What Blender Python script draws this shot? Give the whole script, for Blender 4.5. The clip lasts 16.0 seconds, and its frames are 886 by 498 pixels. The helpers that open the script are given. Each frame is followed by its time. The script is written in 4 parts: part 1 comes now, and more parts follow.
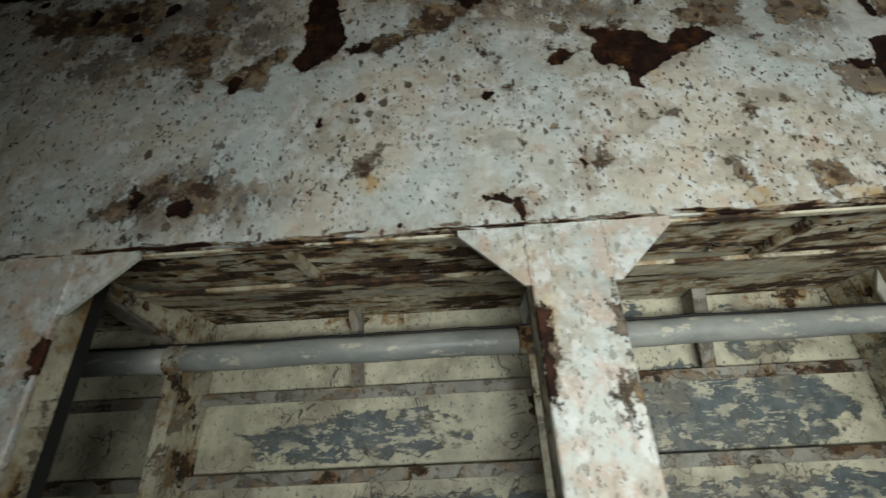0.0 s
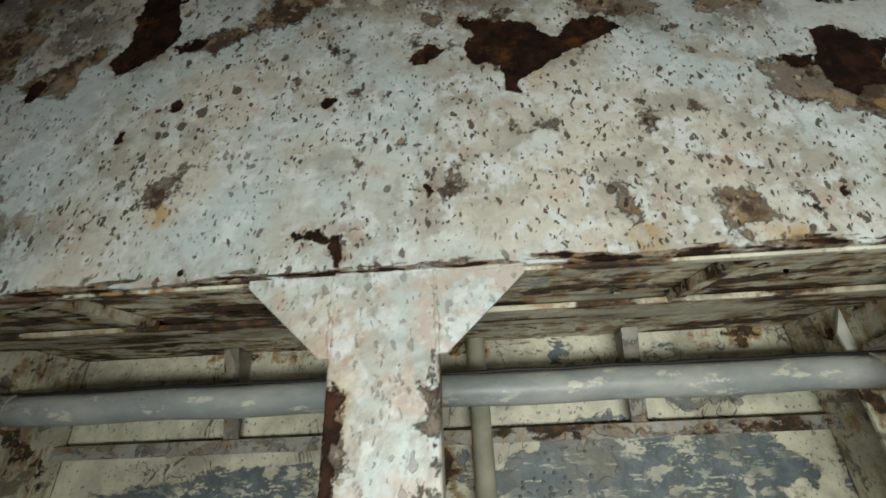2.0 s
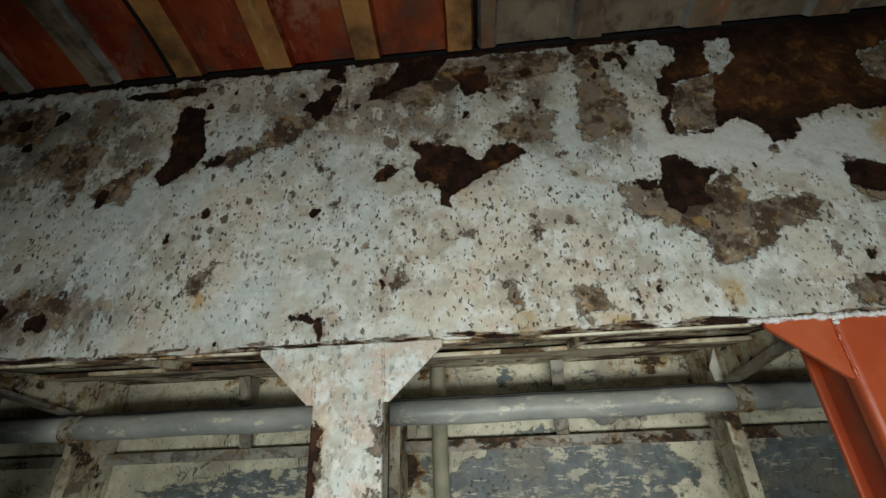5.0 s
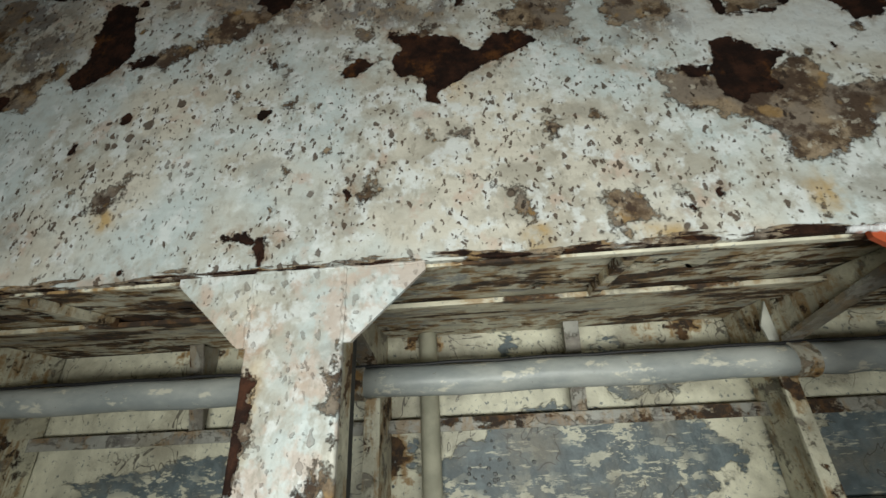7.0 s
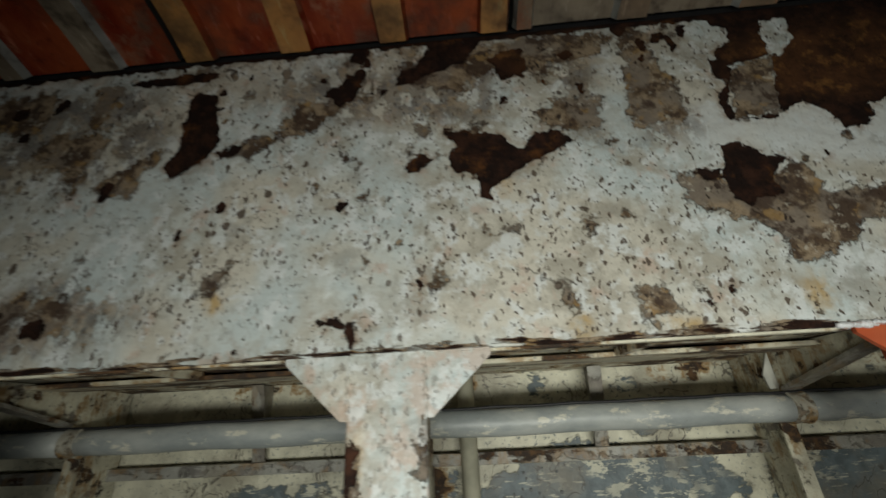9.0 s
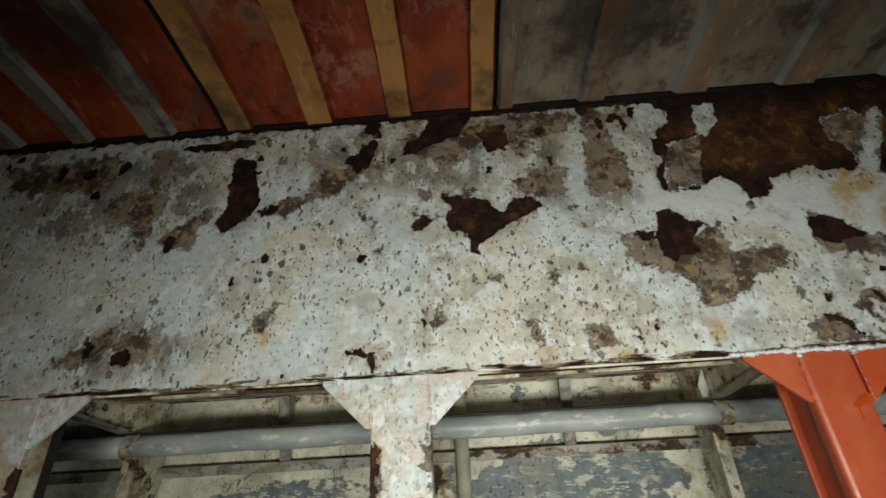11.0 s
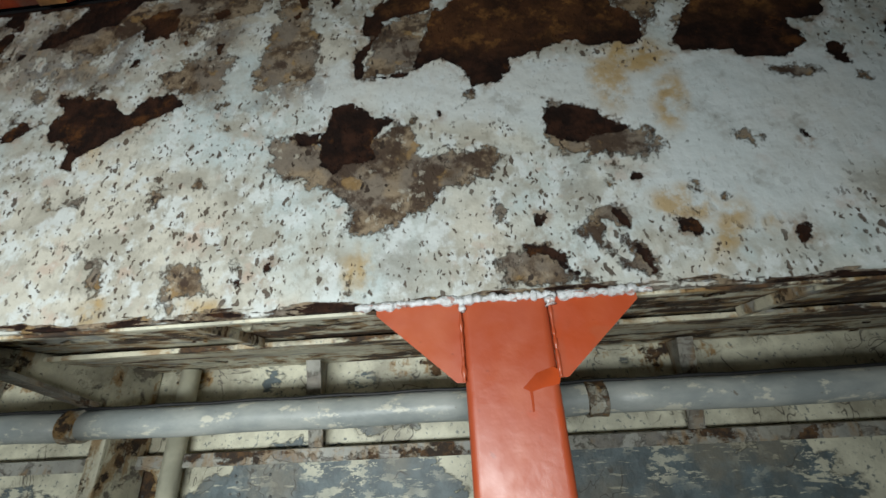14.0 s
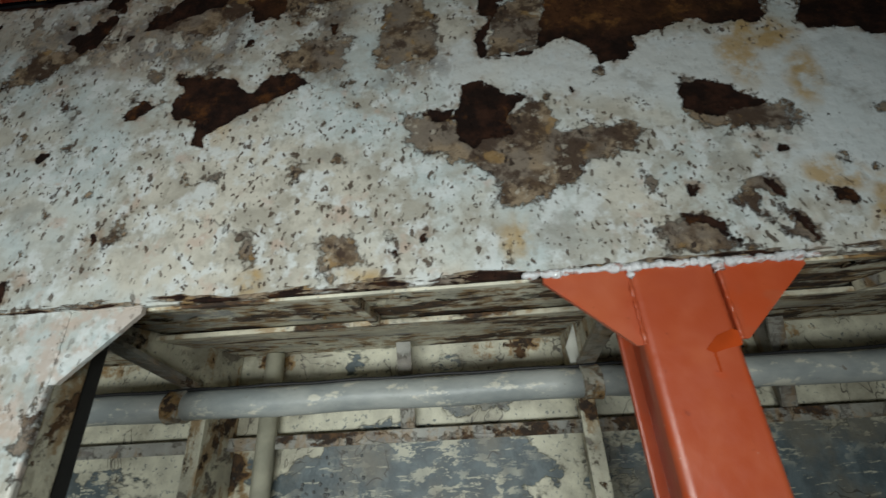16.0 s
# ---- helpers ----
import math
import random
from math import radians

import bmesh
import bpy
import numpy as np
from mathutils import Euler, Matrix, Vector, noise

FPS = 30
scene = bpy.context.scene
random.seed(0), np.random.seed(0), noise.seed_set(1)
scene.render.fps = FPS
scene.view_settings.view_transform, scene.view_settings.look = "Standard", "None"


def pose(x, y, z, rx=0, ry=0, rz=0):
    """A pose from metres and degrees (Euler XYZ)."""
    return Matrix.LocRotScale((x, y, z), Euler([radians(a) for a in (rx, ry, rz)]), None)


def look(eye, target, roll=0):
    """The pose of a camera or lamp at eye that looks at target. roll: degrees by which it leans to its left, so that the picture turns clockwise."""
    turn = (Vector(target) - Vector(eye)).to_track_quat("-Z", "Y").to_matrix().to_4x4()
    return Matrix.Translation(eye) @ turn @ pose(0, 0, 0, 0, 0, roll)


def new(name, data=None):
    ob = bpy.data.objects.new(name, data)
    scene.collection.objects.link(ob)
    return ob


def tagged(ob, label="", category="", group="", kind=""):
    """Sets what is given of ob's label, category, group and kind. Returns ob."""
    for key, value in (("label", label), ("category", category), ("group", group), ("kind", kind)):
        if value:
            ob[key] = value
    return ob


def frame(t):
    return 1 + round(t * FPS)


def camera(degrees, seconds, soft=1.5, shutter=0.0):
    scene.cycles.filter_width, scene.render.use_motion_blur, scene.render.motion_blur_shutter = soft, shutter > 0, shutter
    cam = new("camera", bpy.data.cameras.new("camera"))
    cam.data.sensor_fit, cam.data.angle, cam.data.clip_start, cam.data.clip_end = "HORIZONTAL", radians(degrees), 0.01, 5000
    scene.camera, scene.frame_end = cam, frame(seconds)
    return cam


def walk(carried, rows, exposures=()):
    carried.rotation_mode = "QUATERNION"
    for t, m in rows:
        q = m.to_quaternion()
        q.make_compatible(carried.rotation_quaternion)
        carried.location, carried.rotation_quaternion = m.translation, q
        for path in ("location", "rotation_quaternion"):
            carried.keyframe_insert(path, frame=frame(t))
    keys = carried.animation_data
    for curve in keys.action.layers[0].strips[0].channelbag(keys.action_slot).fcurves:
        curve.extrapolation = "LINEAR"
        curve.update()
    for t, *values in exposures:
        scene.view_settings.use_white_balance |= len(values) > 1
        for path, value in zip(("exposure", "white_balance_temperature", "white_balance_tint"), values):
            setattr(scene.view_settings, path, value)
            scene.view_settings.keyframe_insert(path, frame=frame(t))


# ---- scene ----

# ---------------------------------------------------------------- camera
cam = camera(100.0, 16.0, soft=1.5, shutter=0.5)
PATH = [
    (0, (-0.074, -0.049, 1.533), (-0.135, 1.786, 2.326), -3.0),
    (0.5, (0.062, -0.025, 1.528), (-0.013, 1.808, 2.324), -2.8),
    (1, (0.148, 0.015, 1.556), (0.066, 1.847, 2.354), -2.8),
    (1.5, (0.201, 0.057, 1.600), (0.117, 1.887, 2.400), -2.7),
    (2, (0.248, 0.093, 1.661), (0.161, 1.925, 2.459), -2.6),
    (2.5, (0.297, 0.093, 1.712), (0.205, 1.927, 2.506), -2.6),
    (3, (0.342, 0.024, 1.750), (0.247, 1.858, 2.542), -2.5),
    (3.5, (0.364, -0.084, 1.771), (0.268, 1.751, 2.561), -2.4),
    (3.7, (0.363, -0.144, 1.774), (0.263, 1.692, 2.563), -2.4),
    (4.75, (0.388, -0.219, 1.732), (0.286, 1.620, 2.514), -2.7),
    (5.8, (0.409, -0.156, 1.671), (0.304, 1.685, 2.446), -3.0),
    (6, (0.409, -0.116, 1.657), (0.310, 1.720, 2.442), -3.1),
    (6.5, (0.416, -0.009, 1.635), (0.316, 1.823, 2.431), -3.0),
    (7, (0.398, 0.053, 1.632), (0.298, 1.885, 2.428), -3.0),
    (7.5, (0.361, 0.061, 1.651), (0.264, 1.893, 2.448), -3.1),
    (8, (0.351, 0.017, 1.680), (0.255, 1.851, 2.473), -3.0),
    (8.5, (0.372, -0.042, 1.709), (0.276, 1.791, 2.503), -3.0),
    (9, (0.296, -0.141, 1.746), (0.200, 1.695, 2.533), -3.0),
    (9.2, (0.246, -0.189, 1.755), (0.156, 1.645, 2.550), -3.0),
    (10.25, (0.229, -0.361, 1.768), (0.157, 1.477, 2.555), -3.2),
    (11.3, (0.365, -0.419, 1.773), (0.310, 1.422, 2.553), -3.5),
    (11.5, (0.419, -0.407, 1.777), (0.353, 1.438, 2.546), -3.5),
    (12, (0.595, -0.317, 1.768), (0.521, 1.526, 2.542), -3.3),
    (12.5, (0.761, -0.225, 1.763), (0.684, 1.619, 2.535), -3.3),
    (13, (0.951, -0.126, 1.744), (0.854, 1.714, 2.523), -3.1),
    (13.5, (1.093, -0.037, 1.722), (0.980, 1.800, 2.505), -3.0),
    (14, (1.155, 0.034, 1.703), (1.041, 1.872, 2.482), -3.1),
    (14.5, (1.124, 0.060, 1.689), (1.011, 1.900, 2.466), -3.2),
    (15, (1.036, 0.046, 1.682), (0.926, 1.886, 2.459), -3.3),
    (15.5, (0.975, 0.026, 1.672), (0.866, 1.863, 2.453), -3.3),
    (16, (0.885, 0.023, 1.667), (0.783, 1.863, 2.444), -3.4),
]
EXPOSURES = [
    (0.0, -0.55, 6550, 10), (2.0, -0.50, 6500, 10), (2.5, -0.55, 6550, 10), (3.0, -0.85, 6650, 10), (3.5, -0.93, 6700, 10), (5.8, -0.52, 6550, 10),
    (6.5, -0.33, 6500, 10), (7.0, -0.38, 6500, 10), (8.0, -0.66, 6600, 10), (9.0, -0.80, 6700, 10), (11.5, -0.28, 6700, 10), (12.5, -0.15, 6550, 10),
    (13.5, -0.12, 6250, 10), (14.5, -0.25, 6100, 10), (15.2, -0.48, 6150, 10), (16.0, -0.62, 6200, 10),
]
walk(cam, [(t, look(eye, target, roll)) for t, eye, target, roll in PATH], exposures=EXPOSURES)

# ---------------------------------------------------------------- light
world = bpy.data.worlds.new("dark_hold")
world.use_nodes = True
scene.world = world
world.node_tree.nodes["Background"].inputs[0].default_value = (0.5, 0.55, 0.6, 1)
world.node_tree.nodes["Background"].inputs[1].default_value = 0.002
# added fixed panel, standing in for the torch that moves with the camera
lamp = bpy.data.lights.new("torch_stand_in", "AREA")
lamp.shape, lamp.size, lamp.size_y, lamp.energy = "RECTANGLE", 1.7, 0.30, 20.0
lamp.color, lamp.spread = (0.96, 1.0, 0.94), radians(110)
new("torch_stand_in", lamp).matrix_world = look((0.54, -0.85, 1.30), (0.54, 1.0, 1.66))

# ---------------------------------------------------------------- sizes
WEB_Y, WEB_BOTTOM, WEB_TOP = 0.600, 1.850, 2.712      # face of the deep girder
BACK_Y = 1.232                                         # plating behind it
DECK_Z = 1.868                                         # underside of the deck at the girder
DECK_LOW = 1.848                                       # and where it meets the plating
LEFT, RIGHT, SOUTH = -2.30, 3.00, -1.00
COLUMNS = (-0.902, 0.1365, 1.209)
FRAMES = (-0.935, 0.141, 1.172)
PIPE_Y, PIPE_Z, PIPE_R = 1.030, 1.703, 0.0365


# ---------------------------------------------------------------- noise on grids
def lattice(x, z, seed):
    """Smooth value noise on arrays, 0 to 1."""
    xi, zi = np.floor(x).astype(np.int64), np.floor(z).astype(np.int64)
    fx, fz = x - xi, z - zi
    fx, fz = fx * fx * (3 - 2 * fx), fz * fz * (3 - 2 * fz)

    def h(a, b):
        n = (a * 374761393 + b * 668265263 + seed * 1274126177) & 0x7FFFFFFF
        n = ((n ^ (n >> 13)) * 1103515245 + 12345) & 0x7FFFFFFF
        return ((n ^ (n >> 16)) & 0xFFFF) / 65535.0
    a = h(xi, zi) * (1 - fx) + h(xi + 1, zi) * fx
    b = h(xi, zi + 1) * (1 - fx) + h(xi + 1, zi + 1) * fx
    return a * (1 - fz) + b * fz


def fbm(x, z, scale, seed, octaves=4):
    total, weight, amp = 0.0, 0.0, 1.0
    for k in range(octaves):
        total = total + amp * lattice(x * scale * 2 ** k + 17.3 * k, z * scale * 2 ** k - 9.1 * k, seed + k)
        weight, amp = weight + amp, amp * 0.55
    return total / weight


class Blots:
    """Stains and bare spots on an upright plate, as distance fields by kind: 0 well outside, 0.05 at the rim, more inside."""
    def __init__(self):
        self.spots, self.outlines = [], []

    def __call__(self, kind, cx, cz, rx, rz, turn=0):
        self.spots.append((kind, cx, cz, rx, rz, radians(turn)))

    def flake(self, kind, *corners):
        self.outlines.append((kind, np.array(corners)))

    def field(self, kind, x, z, ragged=0.5):
        wx = x + 0.04 * ragged * (fbm(x, z, 14, 3) - 0.5) + 0.045 * ragged * (fbm(x, z, 50, 23) - 0.5)
        wz = z + 0.04 * ragged * (fbm(x, z, 14, 11) - 0.5) + 0.045 * ragged * (fbm(x, z, 50, 31) - 0.5)
        out = np.full(x.shape, -0.05)
        for k, cx, cz, rx, rz, a in self.spots:
            if k == kind:
                reach = 3 * max(rx, rz) + 0.03
                near = (np.abs(wx - cx) < reach) & (np.abs(wz - cz) < reach)
                px, pz = wx[near] - cx, wz[near] - cz
                u, v = px * math.cos(a) + pz * math.sin(a), pz * math.cos(a) - px * math.sin(a)
                d = (1 - np.sqrt((u / rx) ** 2 + (v / rz) ** 2)) * min(rx, rz)
                out[near] = np.maximum(out[near], d)
        for k, c in self.outlines:
            if k != kind:
                continue
            near = (wx > c[:, 0].min() - 0.06) & (wx < c[:, 0].max() + 0.06) & (wz > c[:, 1].min() - 0.06) & (wz < c[:, 1].max() + 0.06)
            px, pz = wx[near], wz[near]
            far, inside = np.full(px.shape, 9.0), np.zeros(px.shape, bool)
            for (ax, az), (bx, bz) in zip(c, np.roll(c, -1, 0)):
                t = np.clip(((px - ax) * (bx - ax) + (pz - az) * (bz - az)) / ((bx - ax) ** 2 + (bz - az) ** 2 + 1e-12), 0, 1)
                far = np.minimum(far, np.hypot(px - ax - t * (bx - ax), pz - az - t * (bz - az)))
                if abs(bz - az) > 1e-9:
                    inside ^= ((az > pz) != (bz > pz)) & (px < (bx - ax) * (pz - az) / (bz - az) + ax)
            out[near] = np.maximum(out[near], np.where(inside, far, -far))
        return np.maximum(out, -0.05) + 0.05


# ---------------------------------------------------------------- materials
class Nodes:
    def __init__(self, name):
        self.mat = bpy.data.materials.new(name)
        self.mat.use_nodes = True
        self.tree = self.mat.node_tree
        self.bsdf = self.tree.nodes["Principled BSDF"]
        self.coord = self.tree.nodes.new("ShaderNodeTexCoord").outputs["Object"]

    def put(self, node, slot, value):
        if isinstance(value, bpy.types.NodeSocket):
            self.tree.links.new(value, node.inputs[slot])
        else:
            node.inputs[slot].default_value = value

    def stretch(self, scale):
        n = self.tree.nodes.new("ShaderNodeMapping")
        self.put(n, "Vector", self.coord)
        n.inputs["Scale"].default_value = scale
        return n.outputs[0]

    def noise(self, scale, detail=4.0, rough=0.55, vector=None, distort=0.0):
        n = self.tree.nodes.new("ShaderNodeTexNoise")
        self.put(n, "Vector", vector or self.coord)
        for k, v in (("Scale", scale), ("Detail", detail), ("Roughness", rough), ("Distortion", distort)):
            n.inputs[k].default_value = v
        return n.outputs["Fac"]

    def cells(self, scale, vector=None, feature="F1"):
        n = self.tree.nodes.new("ShaderNodeTexVoronoi")
        n.feature = feature
        self.put(n, "Vector", vector or self.coord)
        n.inputs["Scale"].default_value = scale
        return n.outputs["Distance"]

    def shaken(self, amount, scale, stretch=(1, 1, 1)):
        """The place, stretched and shifted about by noise, so that cells lose their round outlines."""
        n, m, a = (self.tree.nodes.new(k) for k in ("ShaderNodeTexNoise", "ShaderNodeVectorMath", "ShaderNodeVectorMath"))
        self.put(n, "Vector", self.coord)
        n.inputs["Scale"].default_value, n.inputs["Detail"].default_value = scale, 3.0
        m.operation, a.operation = "MULTIPLY_ADD", "MULTIPLY"
        self.put(m, 0, n.outputs["Color"])
        m.inputs[1].default_value = (amount, amount, amount)
        self.put(m, 2, self.coord)
        self.put(a, 0, m.outputs[0])
        a.inputs[1].default_value = stretch
        return a.outputs[0]

    def pits(self, scale, chance, size, vector):
        """Scattered spots: of the cells, the share that chance says holds one, of uneven size."""
        n = self.tree.nodes.new("ShaderNodeTexVoronoi")
        self.put(n, "Vector", vector)
        n.inputs["Scale"].default_value = scale
        tone = self.tree.nodes.new("ShaderNodeSeparateColor")
        self.put(tone, 0, n.outputs["Color"])
        reach = self.math("MULTIPLY", self.math("SUBTRACT", tone.outputs[0], 1.0 - chance), size / chance)
        return self.ramp(self.math("SUBTRACT", n.outputs["Distance"], reach), -0.05, 0.03, 1.0, 0.0)

    def attr(self, name):
        n = self.tree.nodes.new("ShaderNodeAttribute")
        n.attribute_name = name
        return n.outputs["Fac"]

    def math(self, op, a, b=0.0, c=0.0):
        n = self.tree.nodes.new("ShaderNodeMath")
        n.operation = op
        for i, v in enumerate((a, b, c)):
            self.put(n, i, v)
        return n.outputs[0]

    def ramp(self, value, low, high, to0=0.0, to1=1.0):
        n = self.tree.nodes.new("ShaderNodeMapRange")
        n.interpolation_type = "SMOOTHSTEP"
        for i, v in enumerate((value, low, high, to0, to1)):
            self.put(n, i, v)
        return n.outputs[0]

    def mix(self, fac, a, b):
        n = self.tree.nodes.new("ShaderNodeMix")
        n.data_type = "RGBA"
        self.put(n, 0, fac)
        for slot, v in ((6, a), (7, b)):
            self.put(n, slot, (*v, 1) if isinstance(v, tuple) else v)
        return n.outputs[2]

    def done(self, color, rough, height=None, depth=0.002, metal=0.0, strength=1.0):
        self.put(self.bsdf, "Base Color", (*color, 1) if isinstance(color, tuple) else color)
        self.put(self.bsdf, "Roughness", rough)
        self.put(self.bsdf, "Metallic", metal)
        if height is not None:
            n = self.tree.nodes.new("ShaderNodeBump")
            self.put(n, "Height", height)
            n.inputs["Distance"].default_value = depth
            n.inputs["Strength"].default_value = strength
            self.put(self.bsdf, "Normal", n.outputs[0])
        return self.mat


def flaked_white(name, pink=0.55, pink_from=0.57, rust_tone=1.0, speck=1.0, lip=0.0):
    """Old white paint, lumpy and pitted, flaked to primer and bare rust where the plate's fields say so."""
    n = Nodes(name)
    ragged = n.math("MULTIPLY", n.math("SUBTRACT", n.noise(75, 6, 0.62), 0.5), 0.022)
    rust = n.ramp(n.math("ADD", n.attr("rust"), ragged), 0.049, 0.0515)
    shreds = n.math("MULTIPLY", n.math("SUBTRACT", n.noise(30, 8, 0.76), 0.52), 0.12)
    scab = n.ramp(n.math("ADD", n.attr("scab"), shreds), 0.046, 0.056)
    if lip:
        axes = n.tree.nodes.new("ShaderNodeSeparateXYZ")
        n.put(axes, 0, n.coord)
        creep = n.ramp(n.math("SUBTRACT", axes.outputs["Z"], lip), 0.002, 0.030, 0.17, -0.12)
        frayed = n.math("ADD", n.noise(1.0, 6, 0.62, n.stretch((9, 9, 60))), creep)
        scab = n.math("MAXIMUM", scab, n.ramp(frayed, 0.60, 0.64))
        rust = n.math("MAXIMUM", rust, n.ramp(frayed, 0.67, 0.70))
    stain = n.math("MULTIPLY", n.ramp(n.attr("stain"), 0.036, 0.066), n.ramp(n.noise(26, 6, 0.65), 0.34, 0.58))
    thin = n.math("MULTIPLY", n.ramp(n.attr("thin"), 0.02, 0.11), n.ramp(n.math("ADD", n.noise(1.0, 7, 0.7, n.stretch((15, 15, 10))), n.math("MULTIPLY", n.noise(4, 2), 0.3)), 0.60, 0.67))
    scab = n.math("MAXIMUM", scab, n.math("MULTIPLY", thin, 0.85))
    sound = n.ramp(n.attr("sound"), 0.03, 0.09)
    worn = n.math("MULTIPLY", n.ramp(n.noise(3.0, 4), 0.38, 0.56, 0.45, 1.0), n.math("SUBTRACT", 1.0, n.math("MULTIPLY", sound, 0.85)))
    jitter = n.shaken(0.022, 62, (1.0, 1.0, 0.46))
    fine = n.math("MULTIPLY", n.pits(150, 0.55, 0.46, jitter), n.ramp(n.noise(12, 3), 0.36, 0.50))
    mid = n.pits(80, 0.30, 0.40, jitter)
    big = n.pits(34, 0.07, 0.36, n.shaken(0.024, 40, (1.0, 1.0, 0.8)))
    pits = n.math("MULTIPLY", n.math("MAXIMUM", n.math("MAXIMUM", fine, mid), big), n.ramp(worn, 0.05, 0.7, 0.12, speck))
    white = n.mix(n.ramp(n.noise(3.2, 4), 0.40, 0.60), (0.50, 0.555, 0.545), (0.56, 0.53, 0.45))
    white = n.mix(n.math("MULTIPLY", worn, n.ramp(n.noise(11, 6, 0.64), 0.44, 0.62, 0.0, 0.9)), white, (0.37, 0.345, 0.285))
    white = n.mix(n.ramp(n.noise(17, 5, 0.6), pink_from, pink_from + 0.11, 0.0, pink), white, (0.50, 0.365, 0.285))
    white = n.mix(n.ramp(n.noise(24, 5, 0.6), 0.50, 0.62, 0.0, 0.75), white, (0.65, 0.68, 0.67))
    white = n.mix(n.math("MULTIPLY", sound, 0.7), white, (0.60, 0.635, 0.635))
    white = n.mix(n.math("MULTIPLY", worn, n.ramp(n.noise(1.0, 5, 0.65, n.stretch((60, 60, 38))), 0.52, 0.64, 0.0, 0.6)), white, (0.30, 0.275, 0.22))
    white = n.mix(n.ramp(n.noise(7, 6, 0.68), 0.58, 0.68, 0.0, 0.55), white, (0.29, 0.28, 0.245))
    primer = n.mix(n.ramp(n.noise(26, 6, 0.72), 0.40, 0.58), (0.090, 0.058, 0.034), (0.27, 0.205, 0.135))
    primer = n.mix(n.ramp(n.noise(8, 5, 0.6), 0.47, 0.58, 0.0, 0.8), primer, (0.185, 0.155, 0.125))
    primer = n.mix(n.ramp(n.noise(12, 6, 0.68), 0.49, 0.58, 0.0, 0.9), primer, (0.050, 0.030, 0.020))
    primer = n.mix(n.ramp(n.noise(18, 5, 0.65), 0.57, 0.66, 0.0, 0.75), primer, (0.28, 0.175, 0.07))
    primer = n.mix(n.ramp(n.noise(34, 6, 0.7), 0.60, 0.66, 0.0, 0.7), primer, (0.42, 0.39, 0.32))
    primer = n.mix(n.pits(75, 0.45, 0.4, jitter), primer, (0.040, 0.027, 0.019))
    oxide = n.mix(n.ramp(n.noise(26, 6, 0.7), 0.42, 0.66), tuple(c * rust_tone for c in (0.011, 0.0055, 0.004)), tuple(c * rust_tone for c in (0.034, 0.014, 0.008)))
    oxide = n.mix(n.ramp(n.noise(11, 6, 0.72), 0.56, 0.70, 0.0, 0.6), oxide, (0.13, 0.050, 0.014))
    ochre = n.math("MULTIPLY", n.ramp(n.attr("ochre"), 0.03, 0.12), n.ramp(n.noise(9, 7, 0.7), 0.40, 0.60, 0.25, 1.0))
    oxide = n.mix(ochre, oxide, n.mix(n.ramp(n.noise(15, 6, 0.7), 0.50, 0.62), (0.070, 0.029, 0.012), (0.19, 0.085, 0.026)))
    col = n.mix(n.math("MULTIPLY", stain, 0.75), white, (0.41, 0.245, 0.05))
    halo = n.math("MULTIPLY", n.ramp(n.attr("rust"), 0.026, 0.052), n.ramp(n.noise(30, 6, 0.7), 0.46, 0.60))
    col = n.mix(n.math("MULTIPLY", halo, 0.7), col, (0.24, 0.15, 0.085))
    col = n.mix(n.math("MULTIPLY", pits, 0.9), col, n.mix(n.noise(20, 2), (0.040, 0.028, 0.020), (0.115, 0.075, 0.048)))
    col = n.mix(scab, col, primer)
    col = n.mix(rust, col, oxide)
    bare = n.math("MAXIMUM", rust, n.math("MULTIPLY", scab, 0.6))
    h = n.math("SUBTRACT", n.math("ADD", n.noise(13, 3, 0.5), n.math("MULTIPLY", n.noise(42, 4, 0.55), 0.55)), n.math("MULTIPLY", bare, 0.8))
    h = n.math("SUBTRACT", h, n.math("MULTIPLY", pits, 0.4))
    h = n.math("ADD", h, n.math("MULTIPLY", n.noise(110, 3), n.ramp(bare, 0, 1, 0.06, 0.3)))
    n.put(n.bsdf, "Specular IOR Level", n.ramp(bare, 0, 1, 0.5, 0.15))
    return n.done(col, n.ramp(bare, 0, 1, 0.45, 0.82), h, 0.0055)


